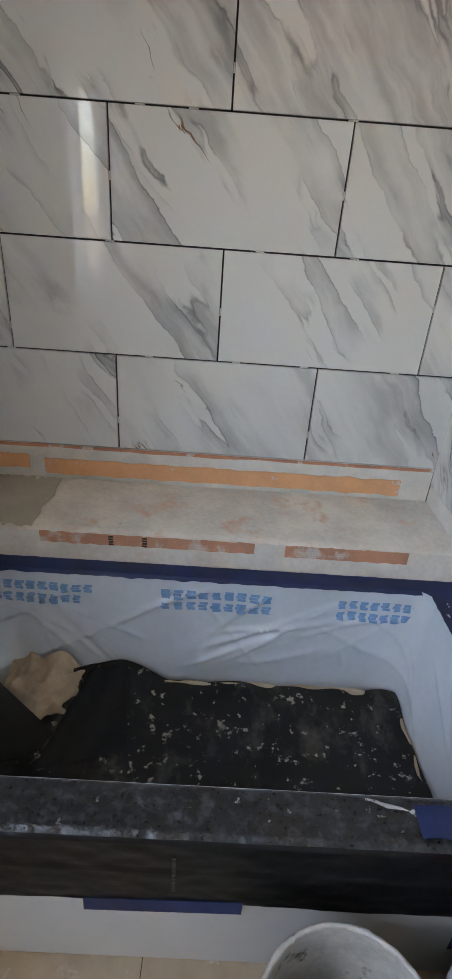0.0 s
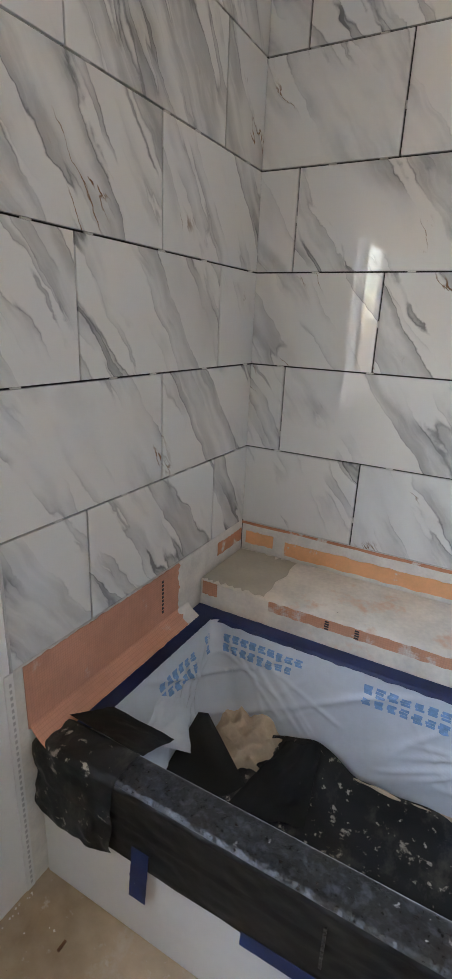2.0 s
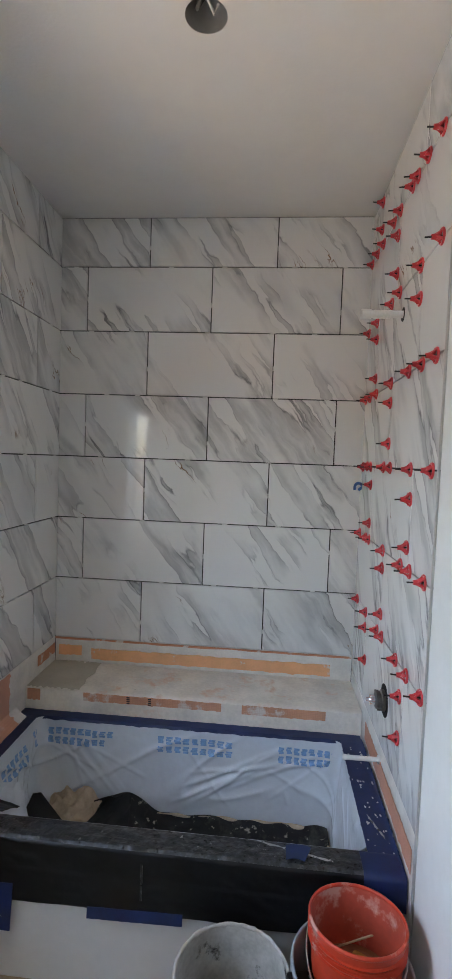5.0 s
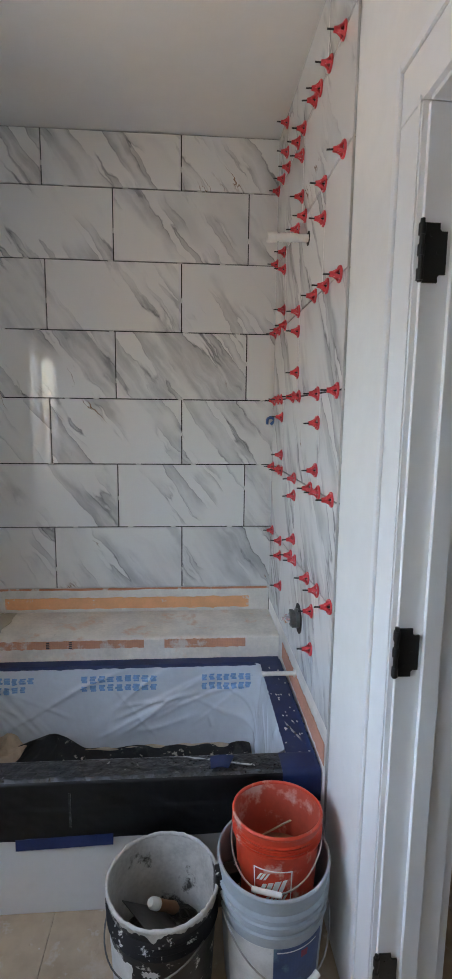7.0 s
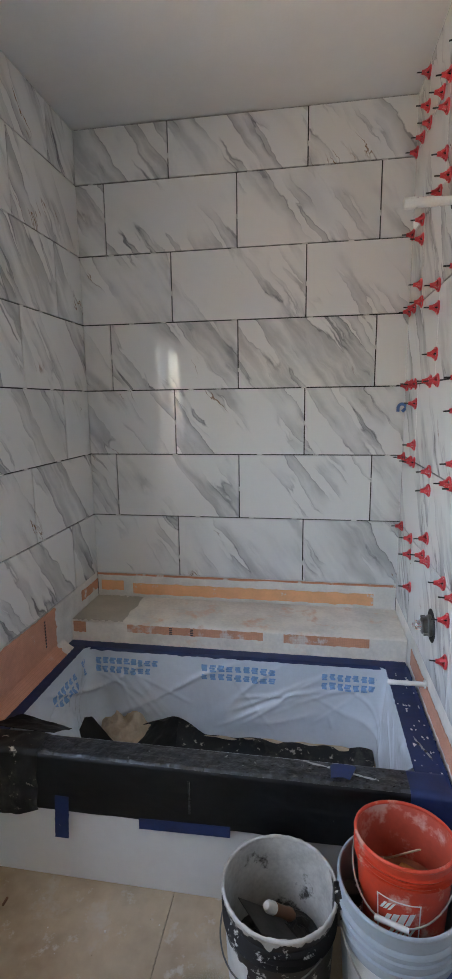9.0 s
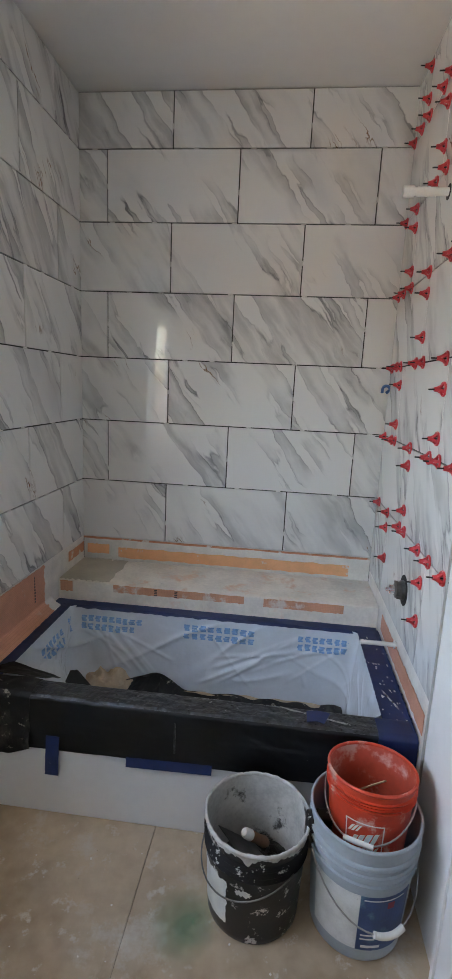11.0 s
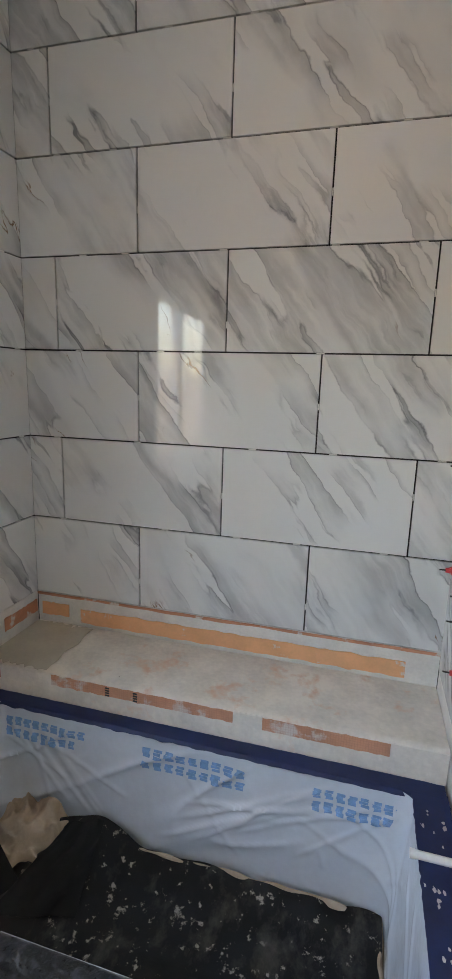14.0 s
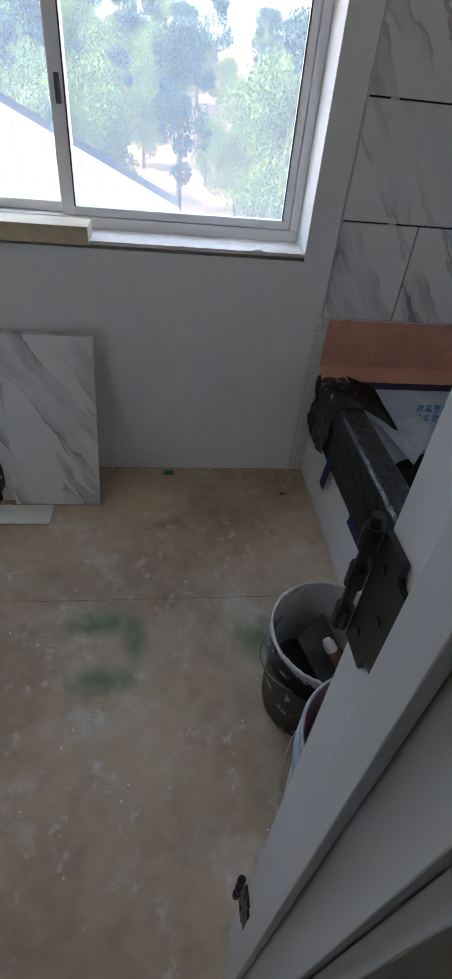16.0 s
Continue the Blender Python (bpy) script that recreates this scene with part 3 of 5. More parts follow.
dpart("jamb", -0.002, 0.135, DY0 - DY1 - 0.0195, DY0 - DY1, 0, DZ)
dpart("jamb_head", -0.002, 0.135, DY0 - DY1, 0.0, DZ, DZ + 0.0185)
dpart("door_stop", 0.048, 0.084, -0.012, -0.0005, 0, DZ - 0.012)
dpart("door_stop", 0.048, 0.084, DY0 - DY1 + 0.0005, DY0 - DY1 + 0.012, 0, DZ - 0.012)
dpart("door_stop", 0.048, 0.084, DY0 - DY1 + 0.012, -0.012, DZ - 0.012, DZ - 0.0005)
dpart("casing_outer", 0.136, 0.155, 0.008, 0.095, 0, DZ + 0.09)
for hz in (1.800, 1.055, 0.312):
    hb = bmesh.new()
    box(hb, 0.0, 0.041, -0.0045, -0.0005, hz - 0.050, hz + 0.050)
    es = [e for e in hb.edges if abs(e.verts[0].co.x - 0.041) < 1e-6 and abs(e.verts[1].co.x - 0.041) < 1e-6 and abs(e.verts[0].co.z - e.verts[1].co.z) < 1e-6]
    bmesh.ops.bevel(hb, geom=es, offset=0.014, segments=5, affect="EDGES")
    hinge = part("hinge", hb, BLACKM, door, "black metal hinge leaf")
    for a, b in ((-0.047, -0.028), (-0.006, 0.012), (0.028, 0.047)):
        part("knuckle", tube(bmesh.new(), [(-0.007, -0.008, hz + a), (-0.007, -0.008, hz + b)], 0.0065, 12), BLACKM, hinge)
    part("pin", tube(bmesh.new(), [(-0.007, -0.008, hz - 0.05), (-0.007, -0.008, hz + 0.055)], 0.0042, 10), BLACKM, hinge)
    for sx, sz in ((0.012, 0.03), (0.026, 0.0), (0.012, -0.03)):
        part("screw", tube(bmesh.new(), [(sx, -0.0044, hz + sz), (sx, -0.0056, hz + sz)], 0.0035, 10), BLACKM, hinge)

# ---- window ----
win = tagged(empty("window_1", (-0.155, (WY0 + WY1) / 2, WZ0)), "white vinyl sliding window in a deep drywall reveal", "window", kind="structure")
HW, HH = (WY1 - WY0) / 2, WZ1 - WZ0
def wpart(name, *b, material=VINYL, parent=None, bevel=0.003, label=""):
    return part(name, boxed(*b, bevel=bevel), material, parent or win, label)
for y0, y1, z0, z1 in ((-HW, HW, 0, 0.045), (-HW, HW, HH - 0.045, HH), (-HW, -HW + 0.030, 0.045, HH - 0.045), (HW - 0.030, HW, 0.045, HH - 0.045)):
    wpart("window_frame", -0.05, 0.012, y0, y1, z0, z1)
def sash(y0, y1, x, s):
    for a, b, c, d in ((y0, y1, 0.046, 0.046 + s), (y0, y1, HH - 0.046 - s, HH - 0.046), (y0, y0 + s, 0.046 + s, HH - 0.046 - s), (y1 - s, y1, 0.046 + s, HH - 0.046 - s)):
        wpart("sash_rail", x - 0.014, x + 0.014, a, b, c, d)
    for yy in (y0 + s, y1 - s - 0.004):
        wpart("glazing_bead", x + 0.0145, x + 0.019, yy, yy + 0.004, 0.046 + s, HH - 0.046 - s, bevel=0, material=INK)
    g = new("pane", bpy.data.meshes.new("pane"))
    g.data.from_pydata([(x, y0 + s, 0.046 + s), (x, y1 - s, 0.046 + s), (x, y1 - s, HH - 0.046 - s), (x, y0 + s, HH - 0.046 - s)], [], [(0, 1, 2, 3)])
    g.data.materials.append(GLASS)
    g.parent = win
    g.visible_shadow = False
sash(0.0, HW - 0.031, -0.008, 0.026)
wpart("meeting_stile", -0.024, 0.0105, -0.014, 0.030, 0.047, HH - 0.047)
sash(-HW + 0.031, 0.03, -0.040, 0.030)
wpart("sash_latch", 0.006, 0.022, 0.003, 0.018, 0.33, 0.40, material=STEEL)
sb = bmesh.new()
grid(sb, 70, 4, lambda u, v: (-0.150 + v * 0.152 + (0.003 * n3(u * 60, 1) if v > 0.9 else 0), WY0 + 0.002 + u * (WY1 - WY0 - 0.004), WZ0 + 0.0015 * n3(u * 30, v * 3)), 0.011)
tagged(new("window_sill", mesh_of(sb, "window_sill", THINSET)), "rough unfinished plaster window sill", "sill", kind="structure")
board = tagged(new("sill_board", mesh_of(boxed(-0.075, 0.03, -2.62, -1.885, WZ0 + 0.004, WZ0 + 0.055, bevel=0.002), "sill_board", BOARD)), "loose pine board lying on the window sill", "board")
tagged(new("paper_scrap", mesh_of(grid(bmesh.new(), 10, 4, lambda u, v: (-0.02 + v * 0.02, -1.39 + u * 0.05, WZ0 + 0.006 + 0.010 * math.sin(u * 3.1)), 0.001), "paper_scrap", WHITEP)), "curled scrap of paper on the window sill", "scrap")
rb = bmesh.new()
for i in range(26):
    c = Vector((-0.03 + RND.uniform(-.02, .02), -1.235 + RND.uniform(-.022, .02), WZ0 + 0.004))
    s = RND.uniform(0.002, 0.005)
    box(rb, -s, s, -s, s, -s, s, m=Matrix.Translation(c) @ pose(0, 0, 0, RND.uniform(0, 90), RND.uniform(0, 90), RND.uniform(0, 90)))
tagged(new("debris", mesh_of(rb, "debris", STEEL)), "crumbs of dark debris in the sill corner", "debris", kind="stuff")

# ---- bathtub and its coverings ----
tub = tagged(empty("bathtub", (W / 2, -0.71, 0)), "white alcove bathtub under protective coverings", "bathtub")
def tpart(name, bm, material, label="", smooth=None):
    return part(name, bm, material, tub, label, smooth, at=pose(-W / 2, 0.71, 0))
RZ = 0.440
IX0, IX1, IY0, IY1 = 0.087, 1.407, -0.978, -0.376
tpart("apron", boxed(0.004, W - 0.004, -1.068, -1.042, 0.0, RZ - 0.03, bevel=0.004), TUBW, "white front apron")
for b in ((0.003, W - 0.003, IY1, LEDGE_Y - 0.002), (0.003, IX0, IY0, IY1), (IX1, W - 0.003, IY0, IY1), (0.003, W - 0.003, -1.070, IY0)):
    tpart("rim", boxed(b[0], b[1], b[2], b[3], RZ - 0.03, RZ, bevel=0.004), TUBW)


def basin(s, v, grow=0.0):
    """A point of the basin's side: s round it, v from the rim (0) to the bottom (1)."""
    x0, x1, y0, y1 = IX0 + 0.075 * v - grow, IX1 - 0.055 * v + grow, IY0 + 0.05 * v - grow, IY1 - 0.045 * v + grow
    r = 0.045 + 0.05 * v
    a, b = x1 - x0 - 2 * r, y1 - y0 - 2 * r
    q = math.pi * r / 2
    d = s * (2 * a + 2 * b + 4 * q)
    for n, (cx, cy, dx, dy, ln) in enumerate(((x0 + r, y1, 1, 0, a), (x1, y1 - r, 0, -1, b), (x1 - r, y0, -1, 0, a), (x0, y0 + r, 0, 1, b))):
        if d <= ln:
            return cx + dx * d, cy + dy * d
        d -= ln
        if d <= q:
            ang = math.pi / 2 * (1 - n) - d / r
            ox, oy = ((x1 - r, y1 - r), (x1 - r, y0 + r), (x0 + r, y0 + r), (x0 + r, y1 - r))[n]
            return ox + r * math.cos(ang), oy + r * math.sin(ang)
        d -= q
    return x0 + r, y1


# straight creases pulled from the corners: (along the sheet, height) pairs
crnd = random.Random(21)
CREASES = []
for i in range(9):
    u0 = crnd.uniform(1.55, 1.80)
    CREASES.append((Vector((u0, crnd.uniform(0.33, 0.42))), Vector((u0 - crnd.uniform(0.25, 0.6), crnd.uniform(0.12, 0.28))), crnd.uniform(0.004, 0.008)))
for i in range(8):
    u0 = crnd.uniform(0.50, 0.70)
    CREASES.append((Vector((u0, crnd.uniform(0.34, 0.42))), Vector((u0 + crnd.uniform(0.08, 0.35), crnd.uniform(0.10, 0.24))), crnd.uniform(0.004, 0.007)))
for i in range(14):
    u0 = crnd.uniform(0.4, 2.2)
    CREASES.append((Vector((u0, crnd.uniform(0.2, 0.38))), Vector((u0 + crnd.uniform(-0.3, 0.3), crnd.uniform(0.1, 0.3))), crnd.uniform(0.002, 0.005)))


def fold(x, y, z):
    """Creases of the thin sheet."""
    a = (1 - abs(n3((x + y) * 2.4 + z * 3.1, z * 2.6 + x * 1.1, 2)) * 3.4) * max(0, min(1, 0.5 + 3 * n3(x * 1.9, y * 2, z * 2)))
    b = (1 - abs(n3((x - y) * 2.9 - z * 5.5, z * 1.8 + x * 0.7, 7)) * 3.4) * max(0, min(1, 0.3 - 3 * n3(x * 1.9, y * 2, z * 2)))
    c = 0.0
    for p, q, h in CREASES:
        d = q - p
        w = Vector((x - y, z)) - p
        k = max(0.0, min(1.0, w.dot(d) / d.length_squared))
        e = (w - d * k).length
        if e < 0.03:
            c += h * math.exp(-(e / 0.0075) ** 2) * min(1, 6 * k, 6 * (1 - k))
    return 0.012 * max(0, a) ** 4 + 0.012 * max(0, b) ** 4 + 0.007 * n3(x * 4, y * 4, z * 5) + c


def sheet(s, v):
    x, y = basin(s, v)
    z = RZ + 0.003 - v * 0.375
    k = fold(x, y, z) * min(1, v * 5)
    cx, cy = (IX0 + IX1) / 2, (IY0 + IY1) / 2
    d = Vector((max(-1, min(1, (cx - x) * 4 / (IX1 - IX0) * 1.2)) ** 5, max(-1, min(1, (cy - y) * 4 / (IY1 - IY0) * 0.7)) ** 3, 0))
    return Vector((x, y, z)) + (d.normalized() if d.length > 1e-3 else d) * k


tpart("basin", grid(bmesh.new(), 80, 8, lambda u, v: (*basin(u, v, 0.012), RZ - 0.031 - v * 0.36)), TUBW, smooth=60)
pl = tagged(empty("plastic_sheet", (W / 2, -0.71, 0.08)), "creased white plastic sheet with blue print lining the tub", "plastic sheet")
back = pose(-W / 2, 0.71, -0.08)
part("sheet", grid(bmesh.new(), 560, 64, lambda u, v: sheet(u, v), 0.0008), PLASTIC, pl, smooth=80, at=back)


def back_at(x, z, lift):
    v = (RZ + 0.003 - z) / 0.375
    y = IY1 - 0.045 * v - fold(x, IY1 - 0.045 * v, z) * min(1, v * 5)
    return (x, y - lift, z)


def left_at(y, z, lift):
    v = (RZ + 0.003 - z) / 0.375
    x = IX0 + 0.075 * v + fold(IX0 + 0.075 * v, y, z) * min(1, v * 5)
    return (x + lift, y, z)


def block(place, a0, a1, zt, n, skew=0.0):
    """Two rows of small printed marks."""
    w = (a1 - a0) / n
    for row in range(2):
        for i in range(n):
            if RND.random() < 0.02:
                continue
            ac, zc = a0 + (i + 0.5) * w, zt - row * 0.037 + skew * (i - n / 2) * 0.002 + RND.uniform(-.0015, .0015)
            ww, hh = w * RND.uniform(0.35, 0.41), RND.uniform(0.0115, 0.0135)
            mk = bmesh.new()
            for k in range(3):
                zz = zc + hh * (1 - k) * 0.72
                wk, lean = ww * RND.uniform(0.80, 1.0), RND.uniform(-0.08, 0.08) * ww
                hk = hh * RND.uniform(0.30, 0.40)
                grid(mk, 3, 2, lambda u, v: place(ac - ww * 0.2 * (k % 2) + lean + (u - .5) * 2 * wk + 0.003 * n3(v * 9, i, k), zz - (v - .5) * 2 * hk + 0.003 * n3(u * 6 + i, v * 4, row + k), 0.0042))
            part("print_mark", mk, PRINT, pl, at=back)


block(back_at, 0.140, 0.435, 0.389, 9)
block(back_at, 0.625, 0.955, 0.389, 9)
block(back_at, 1.14, 1.395, 0.387, 8)
block(left_at, -0.71, -0.51, 0.378, 6)
block(left_at, -0.45, -0.40, 0.389, 2)


def felt_floor(u, v):
    x, y = 0.24 + u * 1.11, -0.455 - v * 0.48
    edge = min(u, 1 - u, v * 0.45) * 14
    z = 0.098 + 0.010 * n3(x * 6, y * 6) + 0.005 * n3(x * 17, y * 17, 3)
    hump = math.exp(-((x - 0.52) / 0.085) ** 2) * math.exp(-((y + 0.47) / 0.20) ** 2)
    z += 0.075 * hump + 0.018 * math.exp(-((x - 0.40) / 0.07) ** 2)
    return (x + 0.012 * n3(y * 9, u), y + 0.010 * n3(x * 9, 4) + 0.018 * n3(x * 3.1, 9), z + 0.018 * max(0, 1 - edge) * (1 + n3(x * 11, y * 11)))


tagged(new("felt_paper", mesh_of(grid(bmesh.new(), 110, 60, felt_floor, 0.0015), "felt_paper", FELT, 60)), "black felt paper splashed with mortar on the tub bottom", "felt paper")
def standing(name, a, b, c, d, label, nu=26, nv=22, amp=0.012, material=None):
    """A stiff scrap of sheet between four corners, slightly crumpled."""
    A, B, C, D = (Vector(p) for p in (a, b, c, d))
    nrm = (B - A).cross(D - A).normalized()
    def f(u, v):
        p = (A * (1 - u) + B * u) * (1 - v) + (D * (1 - u) + C * u) * v
        return p + nrm * amp * (n3(u * 3 + a[0] * 9, v * 3, 1) + 0.4 * n3(u * 9, v * 9, 5))
    return tagged(new(name, mesh_of(grid(bmesh.new(), nu, nv, f, 0.0014), name, material or FELT, 60)), label, "felt paper")


FELT_PLAIN = mat("clean_felt_paper", (0.0055, 0.0062, 0.0072), 0.6, var=0.3, scale=9, bump=0.002, bump_scale=26, spec=0.3)
standing("felt_scrap", (0.15, -0.82, 0.105), (0.43, -0.68, 0.095), (0.205, -0.585, 0.245), (0.178, -0.60, 0.248), "pointed scrap of black felt paper standing in the tub", amp=0.005, material=FELT_PLAIN)
standing("felt_scrap", (0.36, -0.76, 0.118), (0.58, -0.70, 0.125), (0.545, -0.475, 0.200), (0.44, -0.50, 0.185), "folded flap of black felt paper on the tub bottom", amp=0.015, material=FELT_PLAIN)


def canvas(u, v):
    x, y = 0.19 + u * 0.31, -0.435 - v * 0.20
    z = 0.090 + 0.062 * math.exp(-((u - 0.38) / 0.36) ** 2) * (1 - v * 1.1)
    r = 1 - abs(n3(x * 14 + y * 6, y * 15, 4)) * 2.2
    return (x + 0.02 * n3(y * 14, x * 5, 8), y + 0.012 * n3(x * 16, v, 2), z + 0.030 * r + 0.012 * (1 - 2 * abs(n3(x * 30, y * 30))))


tagged(new("canvas_cloth", mesh_of(grid(bmesh.new(), 70, 50, canvas, 0.002), "canvas_cloth", CANVAS, 80)), "crumpled beige canvas drop cloth in the tub corner", "drop cloth")
def canvas_edge(u, v):
    x = 0.46 + u * 0.87
    return (x, -0.445 - v * (0.022 + 0.010 * n3(x * 7, 3)), 0.100 + 0.016 * n3(x * 12, v * 2) + 0.014 * math.sin(v * 3.1))
tagged(new("canvas_edge", mesh_of(grid(bmesh.new(), 120, 6, canvas_edge, 0.002), "canvas_edge", CANVAS, 80)), "beige canvas edge showing under the felt paper", "drop cloth")
tagged(new("canvas_edge", mesh_of(grid(bmesh.new(), 60, 6, lambda u, v: (1.335 + v * 0.022 + 0.006 * n3(u * 9, 2), -0.46 - u * 0.42, 0.10 + 0.014 * n3(u * 10, v * 2) + 0.014 * math.sin(v * 3.1)), 0.002), "canvas_edge", CANVAS, 80)), "beige canvas edge showing beside the felt paper", "drop cloth")


def over_rim(d, lift=0.0):
    """Across the front rim, from inside the tub to the apron, in metres along the surface."""
    pts = ((-0.972, 0.382), (-0.976, RZ), (-0.984, RZ + 0.006), (-1.060, RZ + 0.007), (-1.072, RZ - 0.002), (-1.076, 0.258))
    run = 0.0
    for (y0, z0), (y1, z1) in zip(pts, pts[1:]):
        ln = math.hypot(y1 - y0, z1 - z0)
        if d <= run + ln:
            k = (d - run) / ln
            return y0 + (y1 - y0) * k - lift * 0.5, z0 + (z1 - z0) * k + lift
        run += ln
    return pts[-1]


RUN = 0.342
def cover(v0, v1):
    def f(u, w):
        v = v0 + (v1 - v0) * w
        x = 0.10 + u * 1.285
        y, z = over_rim(v * RUN)
        k = 0.0022 * n3(x * 18, v * 14) + 0.0008 * n3(x * 60, v * 22, 3)
        low = 0.008 * n3(x * 5, 8) if v > 0.98 else 0
        return (x, y - k - 0.002 * (v > 0.7), z + k + low)
    return f


# same felt as the front, coloured paler for the window's sheen; white mortar specks
FELT_TOP = spots(mat("painted_sheen_felt_top", (0.010, 0.012, 0.015), 0.30, var=0.4, scale=16, bump=0.009, bump_scale=38, spec=0.7), (0.42, 0.42, 0.42), 34, 0.66, 0.03)
# blue-grey window sheen, painted as patches into the colour
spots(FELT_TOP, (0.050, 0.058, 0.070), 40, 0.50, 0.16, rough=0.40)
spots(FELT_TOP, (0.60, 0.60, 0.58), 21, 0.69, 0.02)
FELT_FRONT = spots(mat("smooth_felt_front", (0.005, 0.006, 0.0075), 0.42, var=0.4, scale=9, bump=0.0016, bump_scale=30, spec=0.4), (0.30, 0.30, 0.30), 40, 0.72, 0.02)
fc = tagged(empty("felt_cover", (0.742, -1.04, RZ)), "black felt paper wrapped over the tub's front rim, speckled with mortar", "felt paper")
undo = pose(-0.742, 1.04, -RZ)
part("inner_face", grid(bmesh.new(), 120, 12, cover(0.0, 0.18), 0.0015), FELT_FRONT, fc, smooth=60, at=undo)
part("top_face", grid(bmesh.new(), 200, 36, cover(0.18, 0.450), 0.0015), FELT_TOP, fc, "mortar-specked top with a cool sheen put into its colour", smooth=60, at=undo)
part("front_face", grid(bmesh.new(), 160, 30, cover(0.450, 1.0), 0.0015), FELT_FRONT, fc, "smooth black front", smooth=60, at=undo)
part("seam_tape", boxed(0.735, 0.741, -1.0800, -1.0772, 0.30, 0.41), FELT_TOP, fc, at=undo)


def wad(u, v):
    x = 0.008 + u * 0.24
    y, z = over_rim(v * RUN)
    k = 0.010 + 0.012 * n3(x * 13, v * 5, 6) + 0.006 * n3(x * 30, v * 12, 2)
    hang = -0.03 * math.sin(u * math.pi) * (v > 0.8) * (v - 0.8) * 5
    return (x, y - k * (0.3 + v), z + k * (1 - 0.8 * v) + hang)
tagged(new("felt_wrap", mesh_of(grid(bmesh.new(), 60, 60, wad, 0.0015), "felt_wrap", FELT, 50)), "crumpled black felt paper bunched over the rim's end", "felt paper")
standing("felt_flap", (0.03, -0.983, 0.464), (0.262, -0.986, 0.458), (0.240, -0.825, 0.360), (0.095, -0.893, 0.450), "loose corner of black felt paper hanging into the tub", amp=0.005, material=FELT_PLAIN)

standing("plastic_fold", (0.125, -0.83, 0.30), (0.215, -0.70, 0.19), (0.150, -0.63, 0.31), (0.113, -0.71, 0.36), "lifted fold of white plastic sheet at the tub's end", amp=0.01, material=PLASTIC)

# blue masking tape
def tape(name, fn, label, nu=80, nv=6, jag=0.0025):
    def g(u, v):
        return fn(u, v + (jag / 0.06 * n3(u * 40, v * 2, len(label)) if v in (0.0, 1.0) else 0))
    return tagged(new(name, mesh_of(grid(bmesh.new(), nu, nv, g, 0.0012), name, TAPE, 60)), label, "tape")
TZ = RZ + 0.004
SMEAR = spots(mat("dragged_caulk", (0.42, 0.42, 0.41), 0.7, var=0.2, scale=30), (0.05, 0.05, 0.055), 60, 0.52, 0.05)
tape("masking_tape", lambda u, v: (0.004 + u * (W - 0.01), LEDGE_Y - 0.012 - v * 0.058, TZ - (0.010 * (v - 0.9) / 0.1 if v > 0.9 else 0) + 0.001 * n3(u * 20, v)), "dark blue masking tape along the back rim of the tub", 140, 10)
tape("masking_tape", lambda u, v: (0.034 + v * 0.059, -0.376 - u * 0.63, TZ + 0.0015 + (0.004 * (0.10 - v) / 0.10 if v < 0.10 else 0) + 0.001 * n3(u * 20, v, 2)), "dark blue masking tape along the side rim below the orange membrane", 80, 10)
tape("masking_tape", lambda u, v: (W - 0.006 - v * 0.088, -0.376 - u * 0.67, TZ + 0.0015 + (0.012 * (0.10 - v) / 0.10 if v < 0.10 else 0) + 0.001 * n3(u * 20, v, 3)), "dark blue masking tape along the side rim, smeared with white", 80, 10)
def wrap_right(u, v):
    x = 1.372 + u * 0.118
    y, z = over_rim(0.05 + v * 0.20)
    return (x, y - 0.004, z + 0.003)
tape("masking_tape", wrap_right, "dark blue masking tape wrapped over the front rim corner", 14, 24)
tape("masking_tape", lambda u, v: (1.26 + v * 0.10 + 0.01 * u, -1.0805, 0.275 - u * 0.14), "dark blue masking tape strip hanging on the apron", 14, 4)
tape("masking_tape", lambda u, v: (0.578 + u * 0.285, -1.0800 - 0.003 * v, 0.266 - v * 0.034 + 0.008 * u), "dark blue masking tape holding the felt's lower edge", 30, 4)
tape("masking_tape", lambda u, v: (0.305 + v * 0.046 - 0.004 * u, -1.083 - 0.010 * u, 0.312 - u * 0.140), "dark blue masking tape tab hanging from the felt paper", 16, 4)
tape("masking_tape", lambda u, v: (1.155 + u * 0.075 * (1 - 0.3 * v), -0.998 - v * 0.055, RZ + 0.0115 + 0.006 * math.sin(u * 3.1)), "torn scrap of blue masking tape on the felt paper", 10, 8)
tagged(new("caulk_smear", mesh_of(grid(bmesh.new(), 24, 4, lambda u, v: (1.07 + u * 0.22, -0.990 - u * 0.052 + 0.003 * n3(u * 9, 1) + (v - .5) * 0.009 * max(0.1, 0.7 + 1.3 * n3(u * 14, 6)), RZ + 0.0115 + 0.001 * math.sin(v * 3.1)), 0.001), "caulk_smear", SMEAR)), "white smear of caulk across the felt paper", "smear")
tagged(new("caulk_smear", mesh_of(grid(bmesh.new(), 20, 4, lambda u, v: (1.425 + u * 0.035, -0.83 - u * 0.09 + (v - .5) * 0.02 * (1 + n3(u * 14, 6)), TZ + 0.005 + 0.003 * math.sin(v * 3.1)), 0.001), "caulk_smear", SMEAR)), "white smear of caulk on the blue tape", "smear")
sm = bmesh.new()
